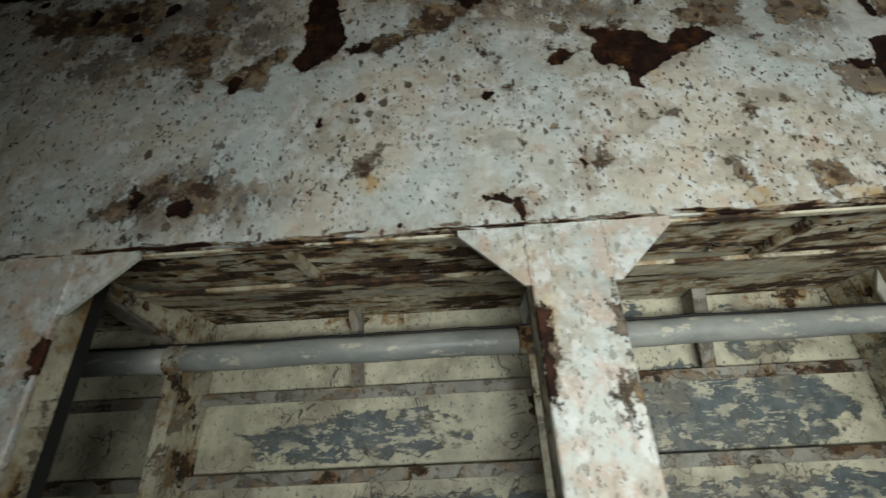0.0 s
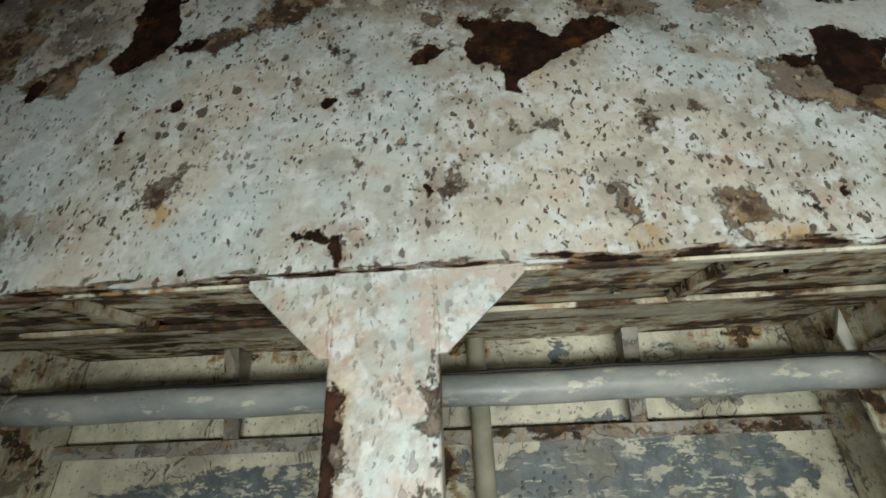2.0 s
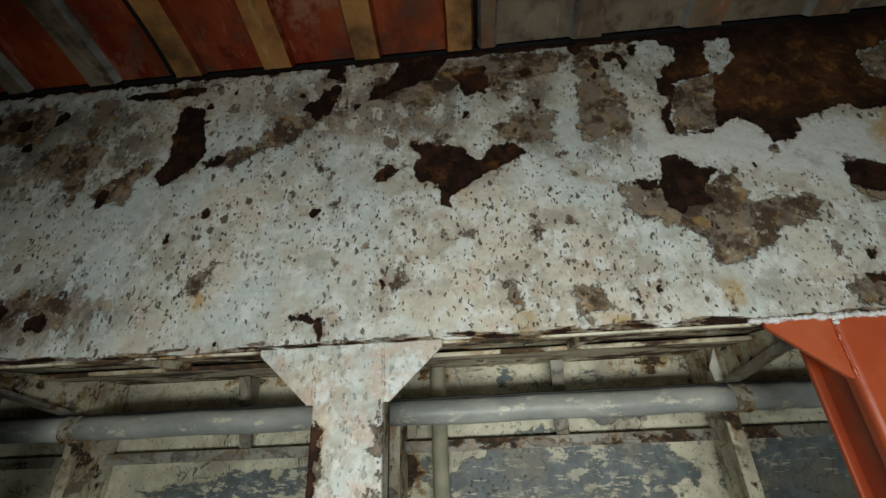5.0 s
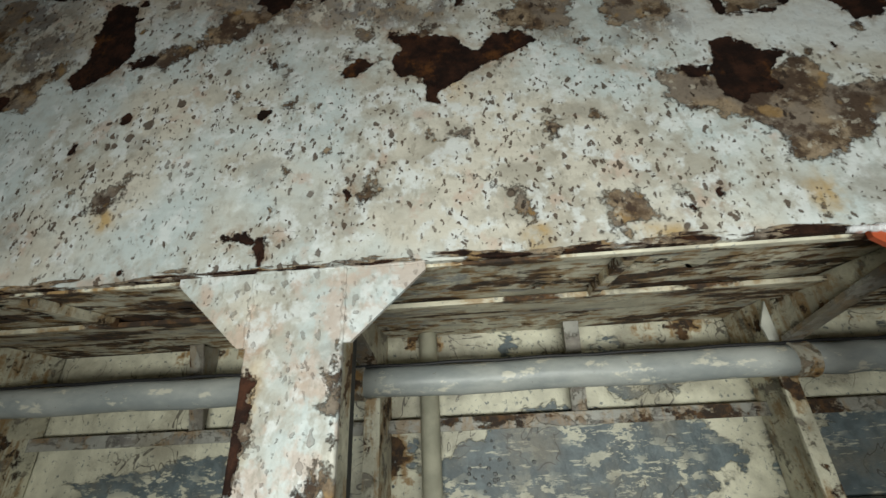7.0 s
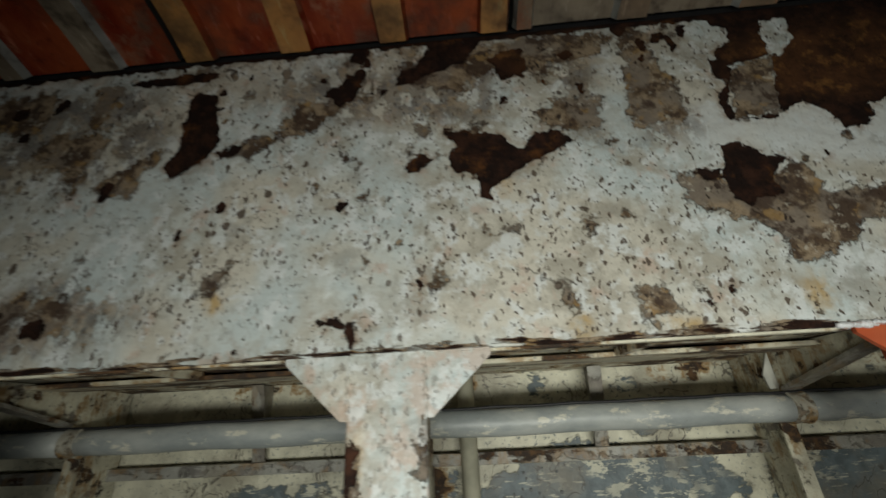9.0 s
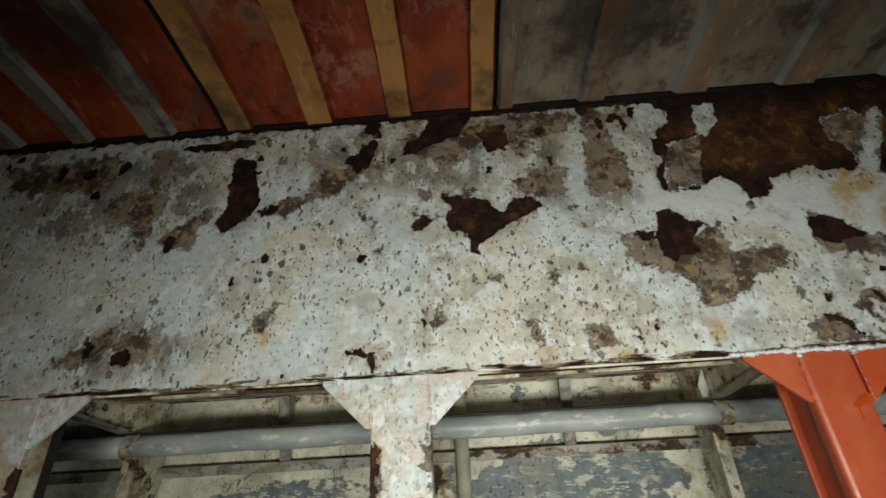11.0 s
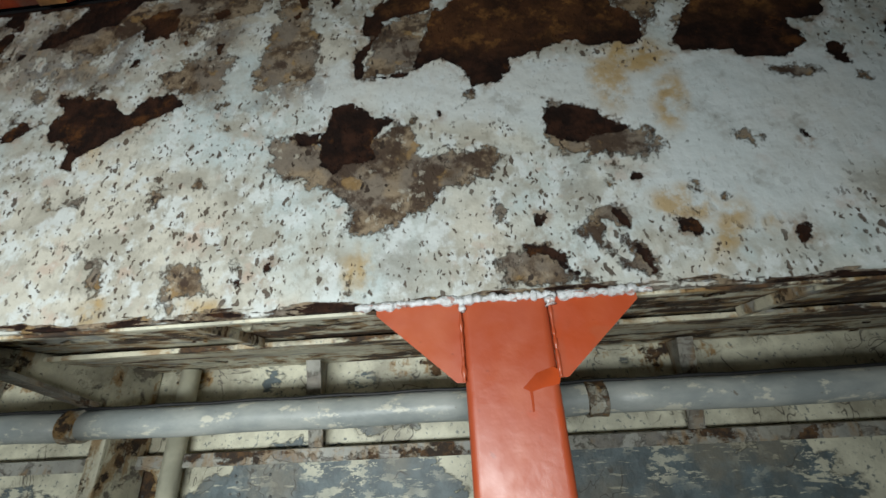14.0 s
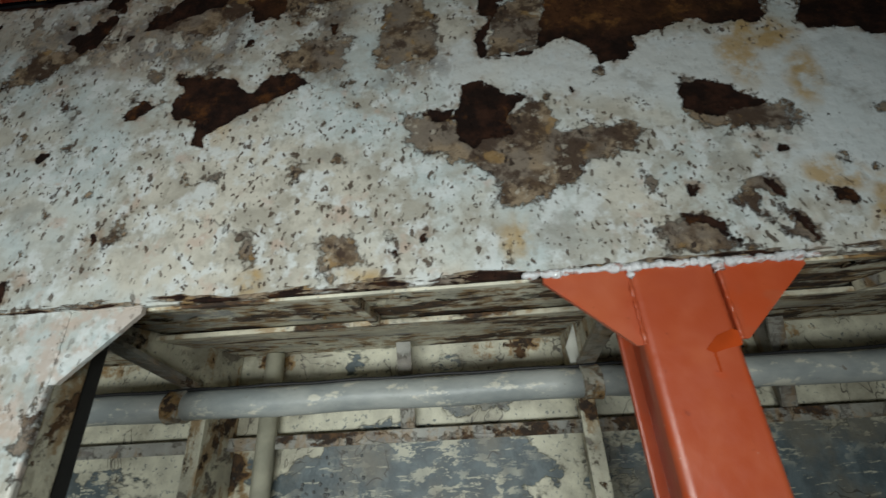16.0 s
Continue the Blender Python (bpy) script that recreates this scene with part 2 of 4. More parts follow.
def peeled(name, top, under, cover, rust, scale=7.0, streak=(1, 1, 1), under2=None, gloss=0.5, fields=False, drips=0.9, cracks=False, dirt=0.65):
    """Paint that has peeled to an older coat, with rust; cover and rust run from 0 to 1."""
    n = Nodes(name)
    v = n.stretch(streak)
    shape = n.noise(scale, 7, 0.66, v, 0.4)
    if fields:
        shape = n.math("ADD", shape, n.math("MULTIPLY", n.math("SUBTRACT", n.attr("bare"), 0.05), 6.0))
    gone = n.ramp(shape, cover, cover + 0.025)
    top_c = n.mix(n.ramp(n.noise(13, 5), 0.35, 0.7), top, tuple(c * 0.72 for c in top))
    top_c = n.mix(n.ramp(n.noise(70, 5, 0.72), 0.585, 0.635, 0.0, 0.85), top_c, under)
    low = n.mix(n.ramp(n.noise(28, 5), 0.4, 0.65), under, under2 or tuple(c * 1.5 for c in under))
    scuff = n.noise(1.0, 4, 0.65, n.stretch((14, 14, 95)))
    low = n.mix(n.ramp(scuff, 0.60, 0.66, 0.0, 0.8), low, tuple(c * 0.85 for c in top))
    fleck = n.math("MULTIPLY", n.ramp(n.noise(1.0, 7, 0.72, n.stretch((13, 13, 30))), 0.52, 0.545), n.ramp(n.noise(3.2, 3), 0.42, 0.54))
    low = n.mix(n.math("MULTIPLY", fleck, 0.9), low, tuple(c * 0.9 for c in top))
    col = n.mix(gone, top_c, low)
    col = n.mix(n.ramp(n.noise(5, 6, 0.65), 0.44, 0.66, 0.0, dirt), col, (0.20, 0.175, 0.125))
    if cracks:
        line = n.math("ABSOLUTE", n.math("SUBTRACT", n.noise(9, 2, 0.5, None, 1.2), 0.5))
        crack = n.math("MULTIPLY", n.ramp(line, 0.006, 0.011, 1.0, 0.0), n.ramp(n.noise(5, 4), 0.49, 0.55))
        col = n.mix(n.math("MULTIPLY", crack, 0.8), col, (0.06, 0.05, 0.04))
    edge = n.math("MULTIPLY", n.ramp(shape, cover - 0.03, cover), n.math("SUBTRACT", 1.0, gone))
    col = n.mix(n.math("MULTIPLY", edge, 0.35), col, (0.10, 0.085, 0.06))
    drip = n.noise(1.0, 5, 0.6, n.stretch((30, 30, 5)))
    rusty = n.noise(9, 7, 0.7, v)
    if fields:
        rusty = n.math("ADD", rusty, n.math("MULTIPLY", n.math("SUBTRACT", n.attr("rust"), 0.05), 5.0))
    rusted = n.ramp(rusty, 1.0 - rust, 1.04 - rust)
    oxide = n.mix(n.ramp(n.noise(40, 6, 0.7), 0.42, 0.62), (0.030, 0.019, 0.012), (0.105, 0.054, 0.021))
    col = n.mix(n.math("MULTIPLY", n.ramp(rusty, 0.90 - rust, 0.98 - rust), n.ramp(drip, 0.42, 0.56, 0.0, drips)), col, (0.27, 0.15, 0.042))
    col = n.mix(rusted, col, oxide)
    h = n.math("SUBTRACT", n.noise(60, 5, 0.6), n.math("MULTIPLY", n.math("MAXIMUM", gone, rusted), 0.7))
    return n.done(col, n.ramp(rusted, 0, 1, gloss, 0.85), h, 0.003)


CREAM, GREY, DARK = (0.66, 0.635, 0.49), (0.088, 0.110, 0.116), (0.075, 0.070, 0.060)
M_WEB = flaked_white("flaked_white_paint", lip=WEB_BOTTOM)
M_POST = flaked_white("flaked_white_post", 0.6, 0.47, 1.9, 0.5)
M_BACK = peeled("peeled_cream_plate", CREAM, GREY, 0.60, 0.415, 6.0, (1, 1, 1.6), fields=True, cracks=True)
M_DECK = peeled("rusty_cream_deck", (0.70, 0.67, 0.53), (0.26, 0.265, 0.25), 0.59, 0.50, 3.6, (0.5, 1.7, 1), dirt=0.3)
M_FRAME = peeled("peeled_cream_frame", CREAM, (0.15, 0.135, 0.11), 0.56, 0.44, 11.0, drips=0.8)
M_LEDGE = peeled("rusty_grey_ledge", (0.36, 0.355, 0.315), (0.15, 0.14, 0.125), 0.52, 0.44, 18.0, (0.7, 1, 1), drips=0.5)
M_BAR = peeled("dirty_grey_bar", (0.31, 0.30, 0.26), (0.13, 0.115, 0.095), 0.48, 0.43, 13.0, (1, 1, 0.5), drips=0.4)
M_RIB = peeled("cream_deck_rib", (0.64, 0.60, 0.46), (0.25, 0.245, 0.225), 0.54, 0.475, 7.0, (0.4, 1.6, 1), drips=0.7, dirt=0.3)


def red_primer():
    n = Nodes("red_oxide_primer")
    c = n.mix(n.ramp(n.noise(11, 3), 0.35, 0.7), (0.40, 0.072, 0.026), (0.46, 0.105, 0.042))
    c = n.mix(n.ramp(n.noise(6, 3, 0.5, None, 0.6), 0.54, 0.57, 0.0, 0.5), c, (0.47, 0.066, 0.014))
    c = n.mix(n.ramp(n.noise(60, 4), 0.66, 0.74, 0.0, 0.5), c, (0.22, 0.035, 0.015))
    c = n.mix(n.ramp(n.noise(38, 5, 0.7), 0.68, 0.72, 0.0, 0.5), c, (0.50, 0.30, 0.22))
    return n.done(c, n.ramp(n.noise(20, 3), 0.3, 0.7, 0.28, 0.44), n.math("ADD", n.noise(34, 3), n.math("MULTIPLY", n.noise(220, 2), 0.1)), 0.0007)


def pipe_paint():
    n = Nodes("grey_pipe_paint")
    v = n.stretch((0.5, 1, 1))
    c = n.mix(n.ramp(n.noise(10, 5, 0.6, v), 0.35, 0.65), (0.25, 0.275, 0.27), (0.40, 0.415, 0.39))
    c = n.mix(n.ramp(n.noise(26, 6, 0.7, v), 0.56, 0.62, 0.0, 0.85), c, (0.60, 0.58, 0.48))
    c = n.mix(n.ramp(n.noise(55, 5, 0.7), 0.65, 0.70, 0.0, 0.8), c, (0.16, 0.13, 0.10))
    return n.done(c, 0.42, n.noise(60, 4), 0.0015)


def deck_sheet(name, a, b, patch, amount):
    n = Nodes(name)
    v = n.stretch((1, 0.6, 1))
    c = n.mix(n.ramp(n.noise(5, 5, 0.6, v), 0.38, 0.62), a, b)
    c = n.mix(n.ramp(n.noise(6, 7, 0.7), 1.0 - amount, 1.12 - amount, 0.0, 0.8), c, patch)
    c = n.mix(n.ramp(n.noise(1.0, 6, 0.7, n.stretch((34, 9, 9))), 0.58, 0.66, 0.0, 0.6), c, tuple(min(0.7, x * 1.25 + 0.10) for x in b))
    c = n.mix(n.ramp(n.noise(9, 6, 0.7), 0.56, 0.68, 0.0, 0.65), c, tuple(x * 0.38 for x in a))
    c = n.mix(n.ramp(n.noise(3, 5, 0.65), 0.48, 0.64, 0.0, 0.75), c, (0.055, 0.034, 0.024))
    return n.done(c, n.ramp(n.noise(12, 4), 0.3, 0.7, 0.35, 0.7), n.math("ADD", n.noise(14, 5), n.math("MULTIPLY", n.noise(60, 5), 0.4)), 0.006)


M_RED = red_primer()
M_PIPE = pipe_paint()
M_CLAMP = peeled("rusty_clamp", (0.42, 0.40, 0.33), (0.13, 0.10, 0.07), 0.52, 0.44, 30.0)
M_SHEET_RED = deck_sheet("red_deck_sheet", (0.31, 0.034, 0.011), (0.50, 0.100, 0.030), (0.62, 0.29, 0.17), 0.50)
M_SHEET_ORANGE = deck_sheet("ochre_deck_rib", (0.62, 0.28, 0.085), (0.68, 0.34, 0.11), (0.55, 0.20, 0.07), 0.42)
M_SHEET_GREY = deck_sheet("grey_deck_sheet", (0.29, 0.23, 0.165), (0.42, 0.34, 0.25), (0.15, 0.10, 0.065), 0.50)
M_SHEET_PINK = deck_sheet("patched_deck_rib", (0.28, 0.20, 0.135), (0.40, 0.28, 0.18), (0.70, 0.27, 0.13), 0.50)
M_SHEET_PALE = deck_sheet("pale_deck_side", (0.48, 0.49, 0.46), (0.58, 0.59, 0.56), (0.22, 0.18, 0.14), 0.44)


def plain(name, color, rough, scale=20, depth=0.001):
    n = Nodes(name)
    c = n.mix(n.ramp(n.noise(scale, 5), 0.35, 0.65), color, tuple(v * 0.75 for v in color))
    return n.done(c, rough, n.noise(scale * 3, 4), depth)


def sealant():
    n = Nodes("glossy_white_sealant")
    c = n.mix(n.ramp(n.noise(90, 5), 0.35, 0.65), (0.82, 0.83, 0.84), (0.60, 0.60, 0.60))
    c = n.mix(n.ramp(n.noise(1.0, 4, 0.6, n.stretch((40, 40, 110))), 0.58, 0.62, 0.0, 0.7), c, (0.40, 0.16, 0.10))
    return n.done(c, 0.10, n.noise(260, 4), 0.004)


M_BEAD = sealant()
M_WET = plain("wet_red_primer", (0.46, 0.065, 0.012), 0.2, 12, 0.0004)
M_KNEE = plain("pale_cream_paint", (0.60, 0.60, 0.53), 0.5, 18)
# black of the cable, also used to paint shade in gaps
M_CABLE_SHADE = plain("black_cable_and_shade", (0.012, 0.012, 0.013), 0.6)
M_WALL = plain("dark_steel_wall", (0.055, 0.050, 0.045), 0.85, 4)
M_FLOOR = plain("dark_floor", (0.12, 0.11, 0.10), 0.85, 6)


# ---------------------------------------------------------------- building helpers
def link(name, bm, material, parent=None, label="", bevel=0.0, smooth=False):
    if bevel:
        bmesh.ops.bevel(bm, geom=[e for e in bm.edges if e.calc_face_angle(0) > 0.5], offset=bevel, segments=2, profile=0.6, affect="EDGES")
    bmesh.ops.recalc_face_normals(bm, faces=bm.faces)
    me = bpy.data.meshes.new(name)
    bm.to_mesh(me)
    bm.free()
    if smooth:
        for p in me.polygons:
            p.use_smooth = True
    for m in material if isinstance(material, (list, tuple)) else [material]:
        me.materials.append(m)
    ob = new(name, me)
    ob.parent = parent
    if label:
        tagged(ob, label)
    return ob


part = link


def thing(name, place, label, category, group="", kind=""):
    ob = new(name)
    ob.location = place
    ob.empty_display_size = 0.05
    return tagged(ob, label, category, group, kind)


def under(ob, parent):
    """Hang a part built in the world's place under a thing that stands elsewhere."""
    ob.parent = parent
    ob.matrix_parent_inverse = Matrix.Translation(-parent.location)
    return ob


def box(bm, x0, x1, y0, y1, z0, z1):
    m = Matrix.LocRotScale(((x0 + x1) / 2, (y0 + y1) / 2, (z0 + z1) / 2), None, (x1 - x0, y1 - y0, z1 - z0))
    bmesh.ops.create_cube(bm, size=1, matrix=m)
    return bm


def slab(x0, x1, y0, y1, z0, z1):
    return box(bmesh.new(), x0, x1, y0, y1, z0, z1)


def prism(points, axis, a, b):
    """A polygon pushed along an axis from a to b; points are in the two other axes, in order."""
    bm = bmesh.new()
    k = "xyz".index(axis)
    rings = []
    for w in (a, b):
        ring = []
        for p in points:
            c = list(p)
            c.insert(k, w)
            ring.append(bm.verts.new(c))
        rings.append(ring)
    bm.faces.new(rings[0])
    bm.faces.new(reversed(rings[1]))
    n = len(points)
    for i in range(n):
        bm.faces.new((rings[0][i], rings[1][i], rings[1][(i + 1) % n], rings[0][(i + 1) % n]))
    return bm


def tube(points, radius, sides=20):
    """A round bar through the points; radius may be one number or one a point."""
    bm = bmesh.new()
    rings = []
    pts = [Vector(p) for p in points]
    for i, p in enumerate(pts):
        d = (pts[min(i + 1, len(pts) - 1)] - pts[max(i - 1, 0)]).normalized()
        u = d.cross(Vector((0.3, 0.2, 1)) if abs(d.z) < 0.9 else Vector((0, 1, 0.1))).normalized()
        w = d.cross(u)
        r = radius[i] if isinstance(radius, (list, tuple)) else radius
        rings.append([bm.verts.new(p + r * (math.cos(2 * math.pi * k / sides) * u + math.sin(2 * math.pi * k / sides) * w)) for k in range(sides)])
    for a, b in zip(rings, rings[1:]):
        for k in range(sides):
            bm.faces.new((a[k], a[(k + 1) % sides], b[(k + 1) % sides], b[k]))
    bm.faces.new(rings[0])
    bm.faces.new(reversed(rings[-1]))
    return bm


def plate_grid(name, x0, x1, z0, z1, step, y, fields, relief, thick, material, parent=None, recess="rust"):
    """An upright plate facing -y as a fine grid, with its stain fields as attributes and worn relief, closed behind."""
    nx, nz = int(round((x1 - x0) / step)) + 1, int(round((z1 - z0) / step)) + 1
    xs, zs = np.meshgrid(np.linspace(x0, x1, nx), np.linspace(z0, z1, nz))
    values = {k: f(xs, zs) for k, f in fields.items()}
    ys = y + relief(xs, zs, values)
    front = np.stack([xs, ys, zs], -1).reshape(-1, 3)
    idx = np.arange(nx * nz).reshape(nz, nx)
    quads = np.stack([idx[:-1, :-1], idx[:-1, 1:], idx[1:, 1:], idx[1:, :-1]], -1).reshape(-1, 4)
    border = np.concatenate([idx[0, :], idx[1:, -1], idx[-1, -2::-1], idx[-2:0:-1, 0]])
    back = front[border].copy()
    back[:, 1] = y + thick
    n0, m = len(front), len(border)
    faces = quads.tolist()
    faces += [[int(border[(i + 1) % m]), int(border[i]), n0 + i, n0 + (i + 1) % m] for i in range(m)]
    faces.append([n0 + m - 1 - i for i in range(m)])
    me = bpy.data.meshes.new(name)
    me.from_pydata(np.concatenate([front, back]).tolist(), [], faces)
    for k, v in values.items():
        data = np.zeros(n0 + m, dtype=np.float32)
        data[:n0] = v.reshape(-1)
        data[n0:] = data[border]
        me.attributes.new(k, "FLOAT", "POINT").data.foreach_set("value", data)
    smooth = np.zeros(len(me.polygons), dtype=bool)
    smooth[:len(quads)] = True
    me.polygons.foreach_set("use_smooth", smooth)
    me.materials.append(material)
    ob = new(name, me)
    ob.parent = parent
    return ob


# ---------------------------------------------------------------- the deep white girder
blot = Blots()
flake = blot.flake
# band along the top edge: rust, darkened also for the joint's shadow
flake("rust", (-2.40, 2.698), (-0.60, 2.696), (-0.35, 2.702), (0.50, 2.690), (3.10, 2.688), (3.10, 2.80), (-2.40, 2.80))
flake('rust', (-0.424, 2.571), (-0.400, 2.596), (-0.339, 2.574), (-0.334, 2.475), (-0.315, 2.412), (-0.334, 2.364), (-0.382, 2.335), (-0.417, 2.308), (-0.449, 2.345), (-0.421, 2.402), (-0.427, 2.485))
flake('rust', (-0.319, 2.382), (-0.284, 2.385), (-0.246, 2.395), (-0.255, 2.370), (-0.298, 2.364))
flake('scab', (-0.838, 2.461), (-0.678, 2.488), (-0.613, 2.450), (-0.656, 2.404), (-0.657, 2.307), (-0.673, 2.271), (-0.732, 2.352), (-0.740, 2.411))
flake('scab', (-0.630, 2.304), (-0.554, 2.355), (-0.494, 2.404), (-0.439, 2.399), (-0.468, 2.366), (-0.505, 2.331), (-0.503, 2.284), (-0.575, 2.259), (-0.614, 2.275))
flake('scab', (-1.264, 2.633), (-0.992, 2.640), (-0.841, 2.660), (-0.826, 2.545), (-0.845, 2.483), (-0.964, 2.505), (-1.176, 2.515))
flake('scab', (-0.723, 2.659), (-0.625, 2.656), (-0.647, 2.549), (-0.669, 2.487), (-0.713, 2.513))
flake('scab', (-0.298, 2.360), (-0.242, 2.405), (-0.154, 2.427), (-0.126, 2.519), (0.003, 2.528), (0.041, 2.502), (-0.012, 2.465), (-0.063, 2.418), (-0.134, 2.405), (-0.217, 2.353))
flake('rust', (-0.026, 2.537), (0.017, 2.617), (0.060, 2.594), (0.044, 2.513), (-0.005, 2.503))
flake('rust', (0.227, 2.618), (0.247, 2.699), (0.393, 2.695), (0.364, 2.638), (0.282, 2.589), (0.188, 2.571), (0.160, 2.556), (0.173, 2.612))
flake('scab', (0.402, 2.682), (0.634, 2.693), (0.754, 2.667), (0.713, 2.589), (0.581, 2.580), (0.540, 2.517), (0.504, 2.552), (0.431, 2.573), (0.356, 2.554), (0.316, 2.496), (0.225, 2.527), (0.170, 2.573))
flake('rust', (0.434, 2.654), (0.513, 2.646), (0.486, 2.527), (0.448, 2.513), (0.422, 2.574))
flake('rust', (0.272, 2.390), (0.331, 2.380), (0.370, 2.356), (0.414, 2.362), (0.432, 2.329), (0.461, 2.307), (0.500, 2.350), (0.540, 2.362), (0.587, 2.326), (0.564, 2.309), (0.510, 2.287), (0.471, 2.268), (0.412, 2.236), (0.380, 2.210), (0.370, 2.176), (0.347, 2.181), (0.348, 2.246), (0.305, 2.257), (0.286, 2.300), (0.300, 2.341))
flake('rust', (0.166, 2.289), (0.204, 2.319), (0.250, 2.307), (0.229, 2.277), (0.190, 2.269))
flake('scab', (0.520, 2.454), (0.612, 2.466), (0.691, 2.437), (0.669, 2.378), (0.646, 2.340), (0.553, 2.359), (0.512, 2.383), (0.504, 2.418))
flake('scab', (0.758, 2.655), (0.840, 2.670), (0.889, 2.547), (0.871, 2.419), (0.864, 2.339), (0.795, 2.353), (0.727, 2.340), (0.739, 2.475))
flake('keep', (0.843, 2.610), (0.888, 2.582), (0.902, 2.506), (0.951, 2.485), (0.946, 2.407), (0.877, 2.414), (0.861, 2.501), (0.840, 2.559))
flake('keep', (0.921, 2.625), (0.980, 2.659), (1.045, 2.638), (1.003, 2.590), (0.950, 2.573), (0.915, 2.581))
flake('rust', (1.001, 2.706), (1.212, 2.707), (1.593, 2.708), (1.860, 2.706), (1.823, 2.304), (1.623, 2.336), (1.613, 2.423), (1.537, 2.369), (1.455, 2.377), (1.423, 2.384), (1.295, 2.352), (1.254, 2.297), (1.203, 2.294), (1.171, 2.348), (1.130, 2.381), (1.048, 2.337), (0.949, 2.338), (0.947, 2.411), (1.002, 2.474), (0.991, 2.559), (1.040, 2.605))
flake('rust', (1.598, 2.362), (1.656, 2.344), (1.705, 2.325), (1.745, 2.300), (1.810, 2.295), (1.835, 2.326), (1.812, 2.375), (1.809, 2.393), (1.880, 2.387), (1.912, 2.386), (1.925, 2.437), (1.971, 2.449), (2.030, 2.478), (2.068, 2.467), (2.166, 2.526), (2.274, 2.679), (2.092, 2.710), (1.881, 2.723), (1.715, 2.705))
flake('keep', (1.554, 2.385), (1.601, 2.454), (1.650, 2.524), (1.675, 2.581), (1.711, 2.596), (1.716, 2.554), (1.685, 2.519), (1.658, 2.456), (1.631, 2.432), (1.622, 2.367))
flake('rust', (1.875, 2.305), (1.891, 2.314), (1.902, 2.285), (1.899, 2.254), (1.886, 2.263), (1.870, 2.281))
flake('scab', (1.752, 2.272), (1.771, 2.274), (1.826, 2.263), (1.842, 2.245), (1.819, 2.232), (1.763, 2.255))
flake('over', (1.008, 2.512), (1.129, 2.544), (1.073, 2.354), (0.961, 2.333))
flake('keep', (1.141, 2.661), (1.204, 2.668), (1.198, 2.588), (1.140, 2.530), (1.118, 2.555))
flake('over', (1.513, 2.560), (1.622, 2.602), (1.673, 2.554), (1.723, 2.572), (1.670, 2.465), (1.602, 2.362), (1.555, 2.371), (1.563, 2.428), (1.518, 2.485))
flake('rust', (0.905, 2.275), (0.944, 2.274), (1.012, 2.240), (1.047, 2.224), (1.028, 2.210), (0.998, 2.197), (0.987, 2.177), (1.000, 2.146), (0.968, 2.130), (0.941, 2.141), (0.917, 2.115), (0.891, 2.139), (0.890, 2.211), (0.905, 2.232))
flake('rust', (0.829, 2.211), (0.857, 2.210), (0.890, 2.214), (0.877, 2.188), (0.847, 2.187))
flake('scab', (0.789, 2.210), (0.890, 2.207), (1.000, 2.200), (1.077, 2.217), (1.082, 2.149), (1.095, 2.127), (1.168, 2.145), (1.224, 2.138), (1.226, 2.106), (1.210, 2.071), (1.138, 2.056), (1.106, 2.025), (1.067, 2.018), (1.046, 1.996), (1.007, 1.974), (0.954, 1.979), (0.953, 2.030), (0.927, 2.056), (0.863, 2.099), (0.820, 2.111), (0.795, 2.132))
flake('scab', (1.371, 1.998), (1.409, 2.003), (1.432, 1.969), (1.424, 1.938), (1.442, 1.911), (1.454, 1.883), (1.467, 1.862), (1.437, 1.872), (1.407, 1.887), (1.389, 1.916), (1.364, 1.940), (1.343, 1.959), (1.358, 1.987))
flake('keep', (1.384, 1.970), (1.408, 1.966), (1.409, 1.940), (1.414, 1.910), (1.400, 1.912), (1.383, 1.941))
flake('rust', (1.409, 2.000), (1.431, 1.971), (1.425, 1.946), (1.416, 1.962), (1.402, 1.986))
flake('rust', (1.424, 1.930), (1.442, 1.909), (1.452, 1.882), (1.440, 1.879), (1.428, 1.902))
flake('rust', (1.675, 1.938), (1.699, 1.938), (1.694, 1.911), (1.676, 1.906), (1.672, 1.924))
flake('scab', (1.331, 2.231), (1.381, 2.227), (1.423, 2.198), (1.479, 2.165), (1.515, 2.127), (1.513, 2.093), (1.466, 2.087), (1.415, 2.104), (1.369, 2.098), (1.335, 2.127), (1.318, 2.166))
flake('rust', (1.333, 2.230), (1.381, 2.226), (1.423, 2.196), (1.479, 2.162), (1.466, 2.148), (1.420, 2.150), (1.390, 2.135), (1.352, 2.145), (1.322, 2.170))
flake('scab', (1.202, 1.927), (1.256, 1.939), (1.288, 1.937), (1.306, 1.919), (1.328, 1.897), (1.342, 1.871), (1.321, 1.866), (1.269, 1.863), (1.199, 1.870))
flake('rust', (1.268, 1.941), (1.292, 1.937), (1.318, 1.908), (1.337, 1.880), (1.318, 1.892), (1.289, 1.920))
flake('scab', (0.638, 1.931), (0.668, 1.957), (0.691, 1.949), (0.706, 1.919), (0.727, 1.901), (0.699, 1.884), (0.646, 1.883))
flake('scab', (-0.857, 1.934), (-0.776, 1.983), (-0.701, 2.038), (-0.665, 2.020), (-0.667, 1.986), (-0.706, 1.959), (-0.668, 1.936), (-0.742, 1.925))
flake('scab', (-0.668, 2.020), (-0.584, 2.014), (-0.549, 1.971), (-0.565, 1.928), (-0.630, 1.913), (-0.671, 1.945))
flake('scab', (-0.297, 2.026), (-0.274, 2.043), (-0.223, 2.039), (-0.217, 2.014), (-0.251, 1.996), (-0.288, 2.002))
